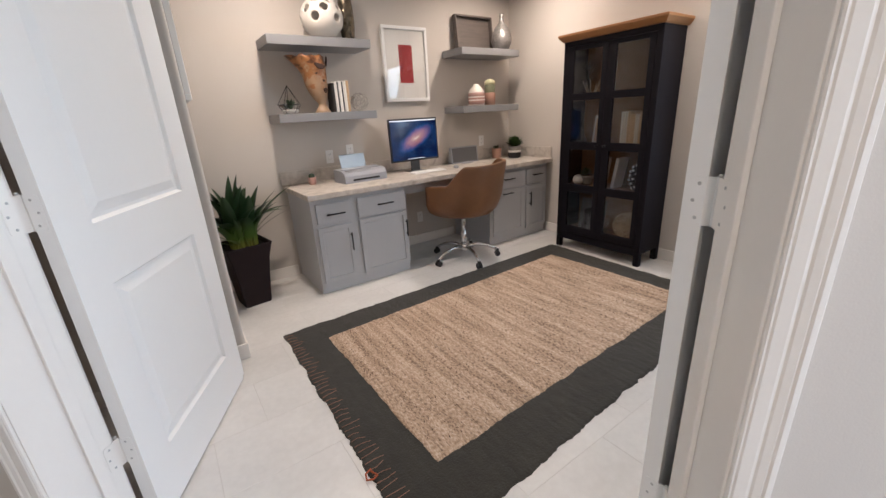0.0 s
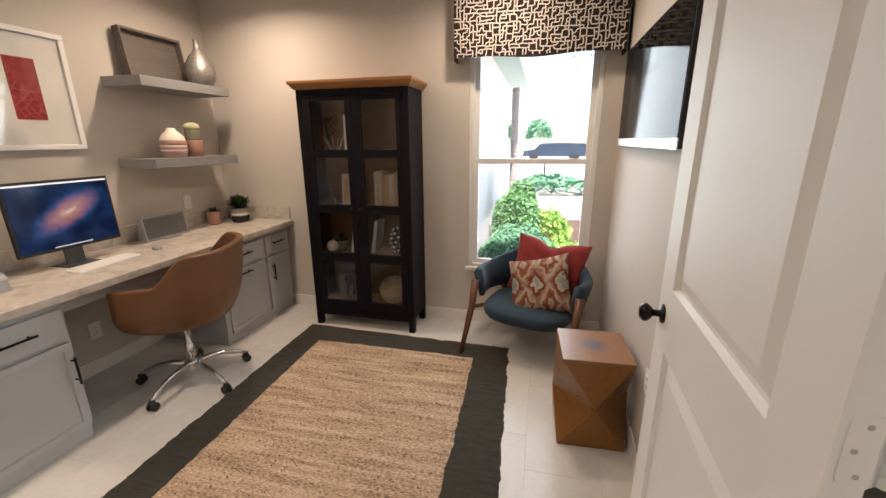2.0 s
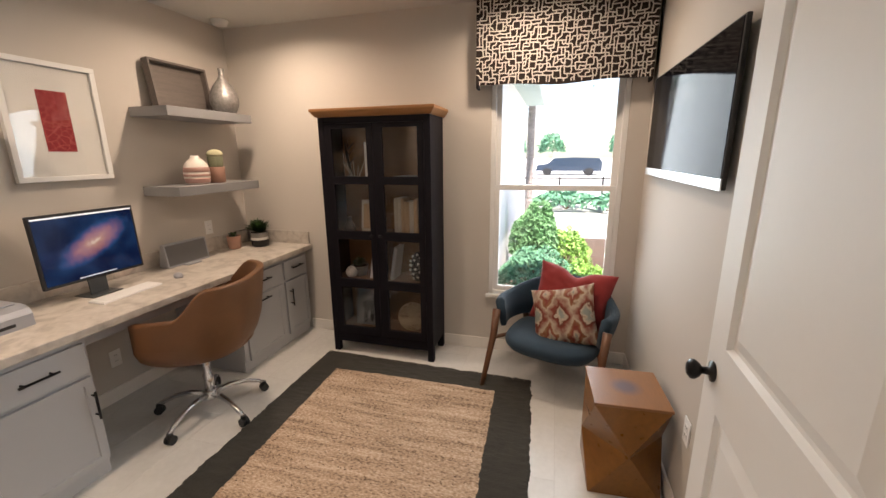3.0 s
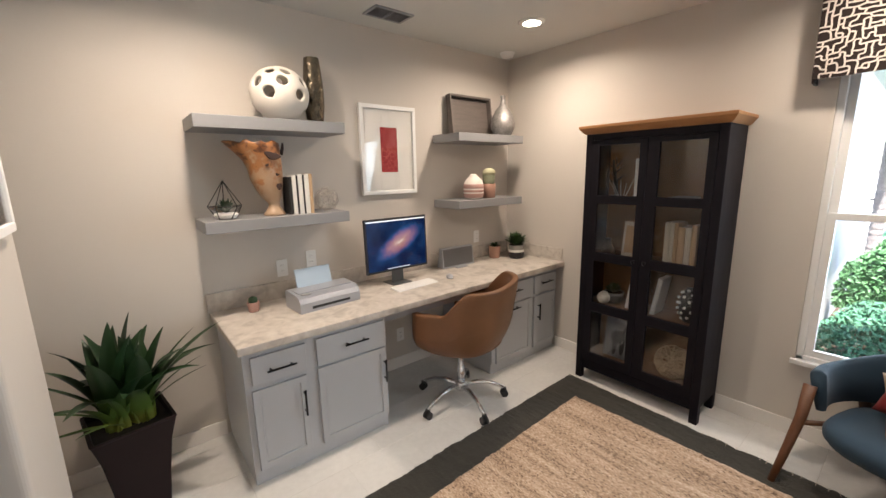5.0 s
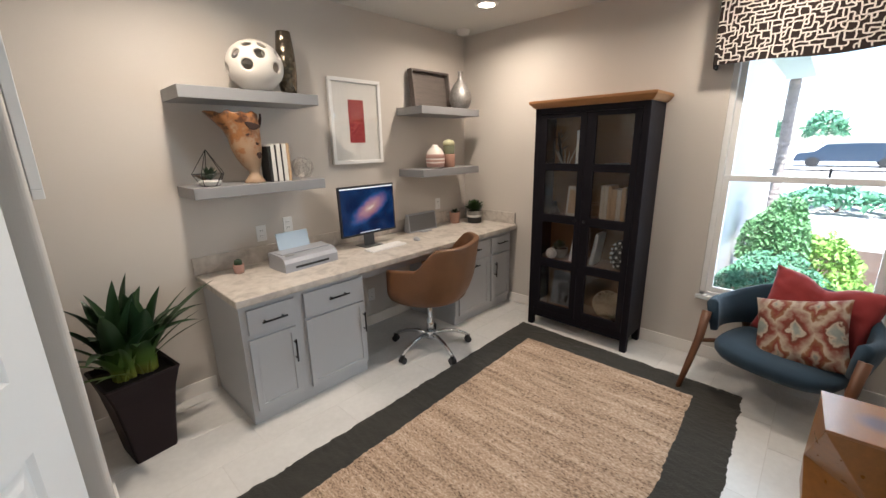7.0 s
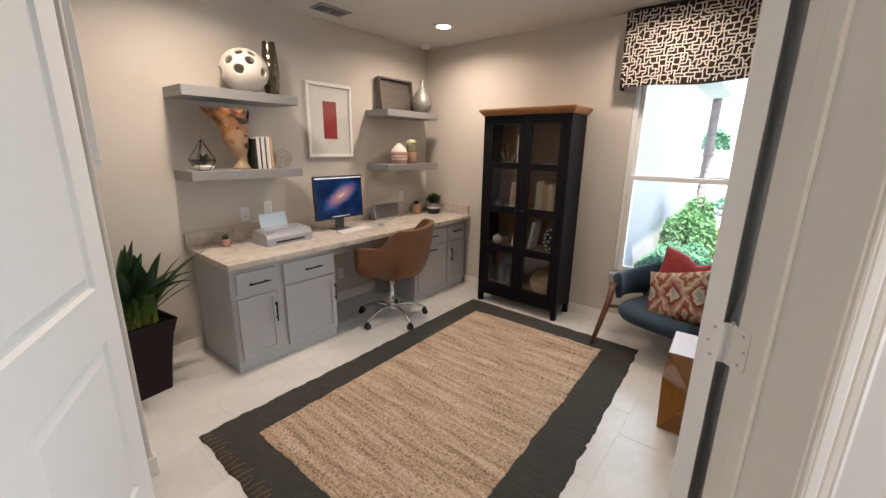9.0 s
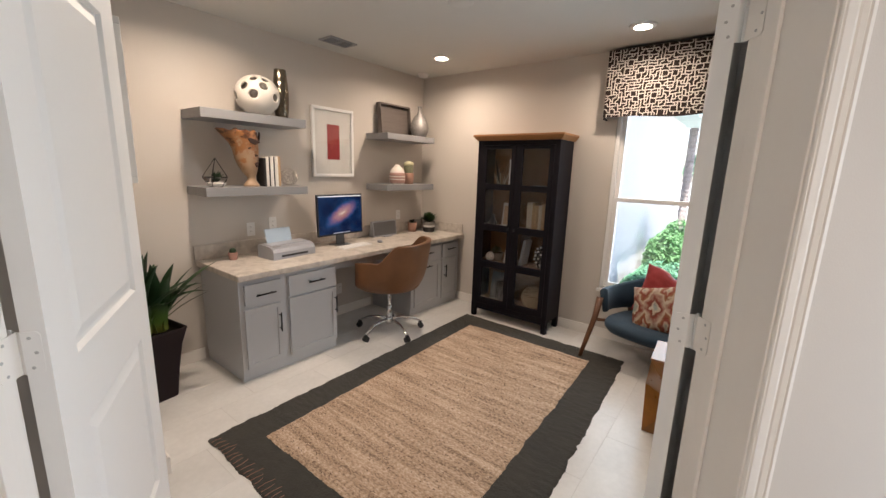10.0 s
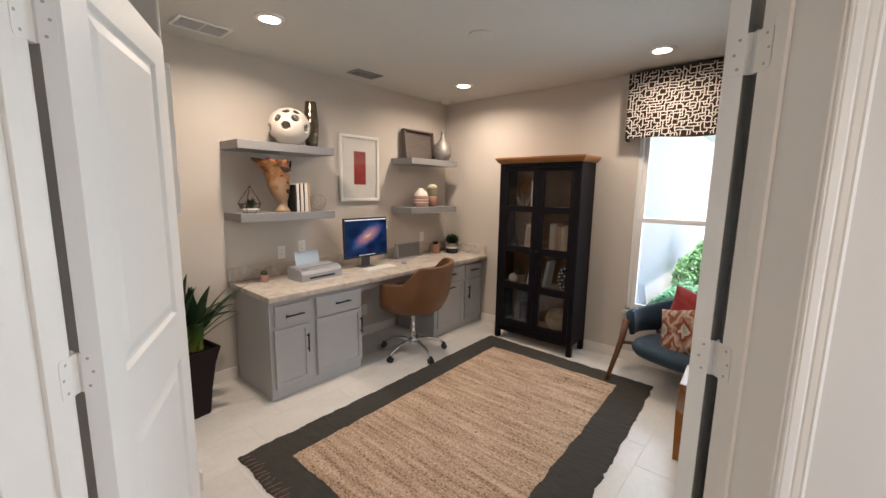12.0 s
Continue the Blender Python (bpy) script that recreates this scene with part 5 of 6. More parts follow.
for p_, c_ in ((0.60, (0.36, 0.225, 0.130, 1)), (0.69, (0.29, 0.125, 0.045, 1)), (0.74, (0.33, 0.14, 0.045, 1)), (0.82, (0.10, 0.036, 0.013, 1))):
    k = e.new(p_)
    k.color = c_
l.new(math_node(BURL.node_tree, "ADD", math_node(BURL.node_tree, "MULTIPLY", sp.outputs["Z"], 0.92), math_node(BURL.node_tree, "MULTIPLY", burl_noise.outputs["Fac"], 0.80)), burl_pale.inputs[0])
l.new(burl_pale.outputs[0], n["Principled BSDF"].inputs["Base Color"])
BURLDARK = mat("charred_burl", (0.035, 0.014, 0.008), 0.7, vary=0.3, scale=20)
bw = bmesh.new()
rings = []
for z, r, ox in ((0.0, 0.062, 0.0), (0.008, 0.066, 0.0), (0.030, 0.050, 0.0), (0.052, 0.034, 0.0), (0.075, 0.034, 0.0), (0.11, 0.058, -0.010), (0.16, 0.078, -0.020), (0.22, 0.093, -0.029), (0.28, 0.099, -0.034), (0.33, 0.110, -0.046), (0.37, 0.118, -0.056), (0.40, 0.125, -0.064), (0.425, 0.130, -0.070), (0.432, 0.118, -0.070), (0.40, 0.095, -0.064), (0.36, 0.07, -0.055)):
    ring = []
    for i in range(44):
        a = 2 * math.pi * i / 44
        k = 1 + 0.05 * noise.noise((math.cos(a) * 1.6, math.sin(a) * 1.6, z * 5)) + 0.42 * max(0, -math.cos(a)) ** 6 * max(0, (z - 0.33) / 0.1)
        dz = 0.03 * noise.noise((math.cos(a) * 2.2, math.sin(a) * 2.2, 4.0)) * max(0, (z - 0.3) / 0.13)
        ring.append((ox + r * k * math.cos(a), 0.80 * r * k * math.sin(a), z + dz))
    rings.append(ring)
loft(rings, bm=bw)
bwt = thing("burl_vase", "carved burl wood vase with dark natural voids", "vase", pose(1.300, 3.850, 1.4345))
part("body", bw, BURL, bwt, smooth=True)
for hx, hz, rx, rz, tilt in ((-0.012, 0.352, 0.046, 0.021, 14), (0.020, 0.175, 0.017, 0.020, 0), (0.012, 0.245, 0.011, 0.008, 20), (-0.045, 0.300, 0.012, 0.006, -25)):
    ox = -0.02 - 0.10 * max(0, hz - 0.2)
    kx = max(-0.95, min(0.95, (hx - ox) / (0.05 + 0.17 * hz)))
    ysurf = -0.80 * (0.048 + 0.190 * hz) * math.sqrt(1 - kx * kx)
    v = lathe([(1.0, 0.0), (0.9, 0.004), (0.3, 0.005)], 24, wobble=lambda a, z: (1 + 0.15 * math.sin(3 * a), 0, 0))
    v.transform(Matrix.Translation((hx, ysurf - 0.004, hz)) @ Matrix.Rotation(radians(tilt), 4, "Y") @ Matrix.Rotation(radians(90), 4, "X") @ Matrix.Diagonal((rx, rz, 1, 1)))
    part("void", v, BURLDARK, bwt, "dark natural void")
tube_h = tube([(0.06, -0.02, 0.36), (0.072, -0.02, 0.40), (0.075, -0.02, 0.43)], 0.012, 8, ends=0.006)
part("knot", tube_h, BURLDARK, bwt)

tr = thing("terrarium", "small geometric glass terrarium with black frame", "terrarium", pose(1.030, 3.850, 1.4345))
base_r, mid_r, mz, tz = 0.052, 0.092, 0.072, 0.215
bpts = [Vector((base_r * math.cos(k * 1.2566), base_r * math.sin(k * 1.2566), 0.002)) for k in range(5)]
mpts = [Vector((mid_r * math.cos(k * 1.2566 + 0.2), mid_r * math.sin(k * 1.2566 + 0.2), mz)) for k in range(5)]
apex = Vector((0, 0, tz))
for k in range(5):
    for a_, b_ in ((bpts[k], bpts[(k + 1) % 5]), (mpts[k], mpts[(k + 1) % 5]), (bpts[k], mpts[k]), (mpts[k], apex)):
        part("frame_rod", tube([a_, b_], 0.0022, 6), BLACKMETAL, tr)
    g = bmesh.new()
    g.faces.new([g.verts.new(q) for q in (bpts[k], bpts[(k + 1) % 5], mpts[(k + 1) % 5], mpts[k])])
    part("pane", g, CASEGLASS, tr)
part("pebbles", lathe([(0.050, 0.004), (0.066, 0.026), (0.055, 0.034), (0.01, 0.036)], 18), OFFWHITE, tr)
lf = tuft(54, 0.060, 0.105, 77, 0.010, 0.3)
lf.transform(Matrix.Translation((0, 0, 0.034)))
part("succulent", lf, DEEPGREEN, tr)
ws = bmesh.new()
rnd = random.Random(14)
ends = [Vector((math.cos(k * 2.4) * math.sqrt(1 - (1 - (2 * k + 1) / 44) ** 2), math.sin(k * 2.4) * math.sqrt(1 - (1 - (2 * k + 1) / 44) ** 2), 1 - (2 * k + 1) / 44)) * 0.078 for k in range(44)]
for i, p_ in enumerate(ends):
    near = sorted(ends, key=lambda q_: (q_ - p_).length)
    for q_ in (near[2], near[5], near[rnd.randint(7, 12)]):
        tube([p_ * 1.02, q_ * 0.96], 0.0019, 5, bm=ws)
tagged(part("wire_ornament", ws, mat("brushed_pewter", (0.42, 0.39, 0.35), 0.38, metal=0.6), m=pose(1.640, 3.860, 1.4345 + 0.078)), "round openwork pewter wire ornament", "ornament")

GREYWOOD = mat("weathered_grey_wood", (0.13, 0.108, 0.095), 0.6, vary=0.3, scale=5, fine=40, bump=0.1, stretch=(1, 8, 8))
ty = thing("wooden_tray", "weathered grey-brown wooden tray leaning on the wall", "tray", pose(3.080, 3.935, 1.9805, -7, 0, 0))
part("base", box(-0.235, 0.235, 0.045, 0.058, 0.02, 0.33, 0.002), GREYWOOD, ty)
for a_ in ((-0.245, -0.228, 0.0, 0.06, 0.0, 0.345), (0.228, 0.245, 0.0, 0.06, 0.0, 0.345), (-0.228, 0.228, 0.0, 0.06, 0.0, 0.018), (-0.228, 0.228, 0.0, 0.06, 0.327, 0.345)):
    part("rim", box(*a_, 0.003), GREYWOOD, ty)
SILVERLEAF = mat("silver_leaf_glaze", (0.33, 0.315, 0.30), 0.46, metal=0.6, vary=0.50, scale=40, fine=60, bump=0.9)
tagged(part("silver_vase", lathe([(0.056, 0), (0.080, 0.012), (0.105, 0.07), (0.109, 0.105), (0.098, 0.16), (0.068, 0.22), (0.032, 0.26), (0.022, 0.29), (0.020, 0.32), (0.025, 0.345), (0.021, 0.343), (0.016, 0.31)], 40), SILVERLEAF, m=pose(3.335, 3.835, 1.9805), smooth=True), "silver teardrop vase with mottled glaze", "vase")
jar = thing("striped_jar", "white and blush striped ceramic jar", "jar", pose(2.985, 3.850, 1.4375))
jp = [(0.066, 0), (0.080, 0.008), (0.089, 0.05), (0.088, 0.11), (0.078, 0.15), (0.052, 0.18), (0.032, 0.197), (0.029, 0.212), (0.020, 0.214)]
part("body", lathe(jp, 36), PALE, jar, smooth=True)
for z0, z1 in ((0.012, 0.048), (0.060, 0.078), (0.092, 0.128)):
    rad_at = lambda z: np.interp(z, [q[1] for q in jp], [q[0] for q in jp]) + 0.0012
    part("stripe", lathe([(rad_at(z0) - 0.002, z0)] + [(rad_at(z0 + (z1 - z0) * k / 4), z0 + (z1 - z0) * k / 4) for k in range(5)] + [(rad_at(z1) - 0.002, z1)], 36, cap=False), BLUSH, jar, smooth=True)
ct = potted("cactus_pot", "cactus with pale top in a terracotta pot", pose(3.170, 3.845, 1.4375), pot_profile(0.056, 0.062, 0.125), TERRACOTTA, lathe([(0.044, 0), (0.054, 0.03), (0.056, 0.09), (0.044, 0.118), (0.012, 0.128)], 24, wobble=lambda a, z: (1 + 0.07 * math.cos(10 * a), 0, 0)), mat("grey_green_cactus", (0.20, 0.21, 0.13), 0.7, vary=0.2), 0.112, 0.054)
part("crown", lathe([(0.056, 0.208), (0.060, 0.225), (0.052, 0.245), (0.028, 0.258), (0.006, 0.263)], 20), mat("pale_cactus_wool", (0.55, 0.53, 0.34), 0.9, vary=0.2, fine=200, bump=0.4), ct, "pale woolly cactus top", smooth=True)


# ---- pictures ----
def wall_picture(name, label, m, w, h, art):
    """Hung with its back to +y, centre at the origin."""
    t = thing(name, label, "picture", m)
    f, d = 0.030, 0.032
    for a_ in ((-w / 2, w / 2, -h / 2, -h / 2 + f), (-w / 2, w / 2, h / 2 - f, h / 2), (-w / 2, -w / 2 + f, -h / 2 + f, h / 2 - f), (w / 2 - f, w / 2, -h / 2 + f, h / 2 - f)):
        part("frame", box(a_[0], a_[1], -d, -0.002, a_[2], a_[3], 0.003), WHITE, t)
    part("mat_board", box(-w / 2 + f, w / 2 - f, -0.018, -0.014, -h / 2 + f, h / 2 - f), OFFWHITE, t)
    if art:
        part("print", box(*art[:2], -0.0195, -0.0175, *art[2:]), REDPRINT, t, "deep red abstract print")
    part("glazing", box(-w / 2 + f, w / 2 - f, -0.024, -0.022, -h / 2 + f, h / 2 - f), PANE, t).visible_shadow = False
    return t


REDPRINT = mat("red_print", (0.36, 0.035, 0.038), 0.8, vary=0.15, scale=20)
n, l = REDPRINT.node_tree.nodes, REDPRINT.node_tree.links
tc, vo, rp = n.new("ShaderNodeTexCoord"), n.new("ShaderNodeTexVoronoi"), n.new("ShaderNodeValToRGB")
vo.feature = "DISTANCE_TO_EDGE"
vo.inputs["Scale"].default_value = 26
l.new(tc.outputs["Object"], vo.inputs[0]), l.new(vo.outputs["Distance"], rp.inputs[0])
rp.color_ramp.elements[0].color, rp.color_ramp.elements[1].color = (0.46, 0.10, 0.09, 1), (0.30, 0.028, 0.032, 1)
rp.color_ramp.elements[1].position = 0.08
l.new(rp.outputs[0], n["Principled BSDF"].inputs["Base Color"])
wall_picture("wall_art", "white framed red abstract print under glass", pose(2.258, DY, 1.845), 0.500, 0.672, (-0.075, 0.075, -0.165, 0.175))
wall_picture("wall_art", "white framed print on the projecting wall", pose(0.25, 3.075, 1.865, 0, 0, 90), 0.36, 0.71, None)


# ---- flat screen on the wall ----
tv = thing("television", "wall-mounted flat screen television with silver lower edge", "television")
part("casing", box(2.15, 3.40, TY + 0.024, TY + 0.042, 1.510, 2.085, 0.004), RUBBER, tv)
part("screen", box(2.160, 3.390, TY + 0.0415, TY + 0.0445, 1.552, 2.077, 0.001), DARKGLASS, tv, "glossy dark screen")
part("lower_edge", box(2.15, 3.40, TY + 0.040, TY + 0.046, 1.508, 1.551, 0.002), mat("brushed_silver", (0.72, 0.74, 0.76), 0.3, metal=0.6), tv, "silver lower bezel")
part("wall_mount", box(2.60, 2.95, TY + 0.0005, TY + 0.025, 1.65, 1.95), BLACKMETAL, tv)


# ---- valance over the window ----
VAL = mat("fret_print_cotton", (0.016, 0.008, 0.006), 0.95, vary=0.1, fine=300, bump=0.2)
CORD = mat("cream_fret_print", (0.60, 0.55, 0.50), 0.9, vary=0.06, fine=300, bump=0.2)
VX, V0, V1, VB, VTOP = 3.545, 0.628, 1.800, 2.118, 2.690
va = thing("window_valance", "board valance in dark brown and cream fret print", "valance")
front = bmesh.new()


def hem(y):
    return VB + 0.010 * math.sin(y * 9) + (0.016 * max(0, (abs(y - (V0 + V1) / 2) - 0.46) / 0.13))


ys = np.linspace(V0, V1, 60)
cols = [[front.verts.new((x_, float(y_), z_)) for x_, z_ in ((VX, hem(y_)), (VX, VTOP), (VX + 0.012, VTOP), (VX + 0.012, hem(y_)))] for y_ in ys]
for a_, b_ in zip(cols, cols[1:]):
    for k in range(4):
        front.faces.new((a_[k], a_[(k + 1) % 4], b_[(k + 1) % 4], b_[k]))
front.faces.new(cols[0]), front.faces.new(cols[-1])
bmesh.ops.recalc_face_normals(front, faces=front.faces[:])
part("front_panel", front, VAL, va)
part("side_panel", box(VX + 0.012, WX - 0.001, V1 - 0.012, V1, VB - 0.012, VTOP, 0.002), VAL, va)
part("side_panel", box(VX + 0.012, WX - 0.001, V0, V0 + 0.012, VB - 0.012, VTOP, 0.002), VAL, va)
part("top_board", box(VX + 0.012, WX - 0.001, V0 + 0.012, V1 - 0.012, VTOP - 0.02, VTOP, 0.002), VAL, va)
# the fret: cream outlines round little dark blocks of one to four cells
rnd = random.Random(9)
cell = 0.0235
hw = 0.0040


def fret_print(u0, u1, z0, z1, place):
    """Outlines on a jittered lattice; place(u, z, lift) gives the point on the cloth."""
    nu, nz = max(2, round((u1 - u0) / cell)), max(2, round((z1 - z0) / cell))
    root = {(i, j): (i, j) for i in range(nu) for j in range(nz)}
    size = {c: 1 for c in root}

    def top(c):
        while root[c] != c:
            c = root[c]
        return c

    for c in sorted(root, key=lambda c: rnd.random()):
        for d in ((1, 0), (0, 1)) if rnd.random() < 0.55 else ((0, 1), (1, 0)):
            o = (c[0] + d[0], c[1] + d[1])
            if o in root and rnd.random() < 0.62:
                a, b = top(c), top(o)
                if a != b and size[a] + size[b] <= 4:
                    root[b] = a
                    size[a] += size[b]
    du, dz = (u1 - u0) / nu, (z1 - z0) / nz
    knot = {(i, j): (u0 + i * du + (rnd.uniform(-0.005, 0.005) if 0 < i < nu else 0), z0 + j * dz + (rnd.uniform(-0.005, 0.005) if 0 < j < nz else 0)) for i in range(nu + 1) for j in range(nz + 1)}
    bm, near = bmesh.new(), collections.defaultdict(list)
    runs = [((i, j), (i, j + 1)) for i in range(1, nu) for j in range(nz) if top((i - 1, j)) != top((i, j))]
    runs += [((i, j), (i + 1, j)) for i in range(nu) for j in range(1, nz) if top((i, j - 1)) != top((i, j))]
    for a, b in runs:
        near[a].append(b)
        near[b].append(a)

    def band(pts):
        rows = []
        for k, c in enumerate(pts):
            t = pts[min(k + 1, len(pts) - 1)] - pts[max(k - 1, 0)]
            w = Vector((-t.y, t.x)).normalized() * hw
            rows.append([bm.verts.new(place(q.x, q.y, 0.0008)) for q in (c - w, c + w)])
        for p, q in zip(rows, rows[1:]):
            bm.faces.new((p[0], q[0], q[1], p[1]))

    def bend(p, c, q):
        band([p * (1 - f) ** 2 + c * 2 * f * (1 - f) + q * f * f for f in (k / 6 for k in range(7))])

    for a in sorted(near):
        c = Vector(knot[a])
        half = [(c + Vector(knot[o])) / 2 for o in near[a]]
        if len(half) == 1:
            band([c, half[0]])
            continue
        pairs = sorted(itertools.combinations(range(len(half)), 2), key=lambda k: (half[k[0]] - c).dot(half[k[1]] - c))
        p, q = pairs[0] if len(half) < 4 else pairs[-1]
        bend(half[p], c, half[q])
        rest = [h for k, h in enumerate(half) if k not in (p, q)]
        if len(rest) == 2:
            bend(rest[0], c, rest[1])
        elif rest:
            band([c, rest[0]])
    return bm


tagged(part("fret_print", fret_print(V0 + 0.002, V1 - 0.002, VB + 0.007, VTOP - 0.003, lambda u, z, lift: (VX - lift, u, z)), CORD, va, "cream fret bands"), kind="stuff")
tagged(part("fret_print", fret_print(VX + 0.014, WX - 0.004, VB - 0.010, VTOP - 0.004, lambda u, z, lift: (u, V1 + lift, z)), CORD, va, "cream fret bands"), kind="stuff")


# ---- ceiling fixtures, switches and sockets ----
for dx, dy in DOWNLIGHTS:
    t = thing("downlight", "round recessed ceiling downlight with white trim", "downlight", pose(dx, dy, CEIL), group="ceiling downlights")
    part("trim_ring", lathe([(0.062, -0.012), (0.066, -0.0135), (0.092, -0.006), (0.095, -0.0005), (0.062, -0.0005)], 32, cap=False), WHITE, t, smooth=True)
    part("lens", lathe([(0.066, -0.010), (0.060, -0.0105)], 32), LENS, t, "glowing warm lens")
GRILLE = mat("grey_grille", (0.30, 0.305, 0.315), 0.6, vary=0.1)


def ceiling_vent(x0, x1, y0, y1, label, dark):
    t = thing("ceiling_vent", label, "vent", group="ceiling vents")
    f = 0.018
    for a_ in ((x0, x1, y0, y0 + f), (x0, x1, y1 - f, y1), (x0, x0 + f, y0 + f, y1 - f), (x1 - f, x1, y0 + f, y1 - f), ((x0 + x1) / 2 - 0.006, (x0 + x1) / 2 + 0.006, y0 + f, y1 - f)):
        part("frame", box(*a_, CEIL - 0.012, CEIL - 0.0005, 0.003), GRILLE if dark else WHITE, t)
    part("backing", box(x0 + f, x1 - f, y0 + f, y1 - f, CEIL - 0.002, CEIL - 0.0008), RUBBER if dark else GRILLE, t)
    k = 0
    while y0 + f + 0.004 + k * 0.013 < y1 - f - 0.008:
        ya = y0 + f + 0.004 + k * 0.013
        s = box(x0 + f, x1 - f, -0.005, 0.005, -0.0007, 0.0007)
        s.transform(Matrix.Translation((0, ya + 0.004, CEIL - 0.007)) @ Matrix.Rotation(radians(35), 4, "X"))
        part("slat", s, GRILLE if dark else WHITE, t)
        k += 1


ceiling_vent(0.555, 0.885, 3.62, 3.84, "white ceiling return vent with grey slats", False)
ceiling_vent(1.975, 2.270, 3.67, 3.85, "grey ceiling supply vent with two panels", True)
sd = thing("smoke_detector", "white round smoke detector on the ceiling", "smoke detector", pose(3.46, 3.90, CEIL))
part("base", lathe([(0.066, -0.010), (0.066, -0.0005)], 28), WHITE, sd, smooth=True)
part("cover", lathe([(0.030, -0.040), (0.052, -0.036), (0.060, -0.012), (0.060, -0.010)], 28), WHITE, sd, smooth=True)
cs_ = thing("ceiling_speaker", "flush white round ceiling cover plate", "cover plate", pose(2.025, 2.345, CEIL))
part("plate", lathe([(0.080, -0.006), (0.086, -0.003), (0.086, -0.0005)], 32), CEILING, cs_, smooth=True)


def wall_plate(name, label, m, slots, category):
    t = thing(name, label, category, m)
    part("plate", box(-0.036, 0.036, -0.006, -0.0005, -0.058, 0.058, 0.002), WHITE, t)
    for z in slots:
        part("receptacle", box(-0.017, 0.017, -0.008, -0.005, z - 0.014, z + 0.014, 0.002), WHITE, t)
        part("slot", box(-0.008, -0.006, -0.0086, -0.0078, z - 0.004, z + 0.006), BLACKMETAL, t)
        part("slot", box(0.006, 0.008, -0.0086, -0.0078, z - 0.004, z + 0.006), BLACKMETAL, t)


for x_, z_ in ((1.370, 1.050), (1.575, 1.085), (3.215, 1.051)):
    wall_plate("socket", "white double wall socket over the worktop", pose(x_, DY, z_), (-0.02, 0.02), "socket")
wall_plate("socket", "white double wall socket under the desk", pose(2.30, DY, 0.30), (-0.02, 0.02), "socket")
wall_plate("socket", "white double wall socket beside the side table", pose(2.225, TY, 0.470, 0, 0, 180), (-0.02, 0.02), "socket")


# ---- outside the window ----
MULCH = mat("mulch_and_soil", (0.10, 0.065, 0.045), 0.95, vary=0.4, scale=3, fine=40, bump=0.6)
structure("ground", box(WX + 0.16, 150, -90, 90, -0.35, -0.15), mat("pale_concrete", (0.55, 0.54, 0.51), 0.9, vary=0.1, scale=1, fine=30), "pale sunlit paving and yard outside", "ground")
structure("planting_bed", box(WX + 0.17, 9.2, -0.2, 6, -0.149, -0.10, 0.02), MULCH, "brown mulched planting bed", "planting bed")
STUCCO = mat("white_stucco", (0.80, 0.79, 0.77), 0.9, vary=0.03, fine=150, bump=0.3)
wing = thing("house_wing", "white stucco wing of the house with eave", "house")
part("wall", box(WX + 0.162, 9.2, 1.86, 2.06, -0.15, 2.62), STUCCO, wing)
part("wall_end", box(9.0, 9.2, 2.06, 6.0, -0.15, 2.62), STUCCO, wing)
part("eave", box(WX + 0.162, 9.6, 1.50, 6.0, 2.62, 2.78, 0.01), mat("soffit_paint", (0.50, 0.62, 0.60), 0.8, vary=0.05), wing, "pale soffit and fascia")
LEAFA = mat("shrub_green", (0.12, 0.32, 0.19), 0.5, vary=0.45, scale=5, fine=30)
LEAFB = mat("shrub_yellow_green", (0.26, 0.48, 0.10), 0.5, vary=0.4, scale=5, fine=30)
LEAFM = mat("shrub_mid_green", (0.17, 0.37, 0.16), 0.5, vary=0.45, scale=5, fine=30)
LEAFC = mat("palm_green", (0.07, 0.15, 0.08), 0.5, vary=0.4, scale=5, fine=30)


def shrub(name, label, cx, cy, r, h, count, material, seed, size=0.07):
    t = thing(name, label, "shrub", pose(cx, cy, -0.12))
    rnd = random.Random(seed)
    st_ = bmesh.new()
    for k in range(6):
        a = k * 1.05 + rnd.uniform(-0.3, 0.3)
        tube([(0, 0, -0.02), (r * 0.35 * math.cos(a), r * 0.35 * math.sin(a), h * 0.45), (r * 0.6 * math.cos(a), r * 0.6 * math.sin(a), h * 0.75)], 0.018, 5, bm=st_, ends=0.005)
    part("stems", st_, WALNUT, t)
    bm = bmesh.new()
    for k in range(count):
        u, a = rnd.random(), rnd.uniform(0, 6.283)
        el_ = math.asin(rnd.uniform(-0.25, 1))
        rr = (0.62 + 0.38 * u ** 0.5) * (1 + 0.22 * math.sin(3 * a + seed) * math.cos(2 * el_))
        c = Vector((r * rr * math.cos(a) * math.cos(el_), r * rr * math.sin(a) * math.cos(el_), h * 0.45 + h * 0.55 * rr * math.sin(el_)))
        m = Matrix.Translation(c) @ Euler((rnd.uniform(-1, 1), rnd.uniform(-1, 1), rnd.uniform(0, 6.28))).to_matrix().to_4x4()
        s = size * rnd.uniform(0.6, 1.3)
        vs = [bm.verts.new(m @ Vector(q)) for q in ((-s, 0, 0), (-s * 0.1, s * 0.38, s * 0.12), (s, 0, 0), (-s * 0.1, -s * 0.38, s * 0.12))]
        bm.faces.new(vs)
    part("foliage", bm, material, t)


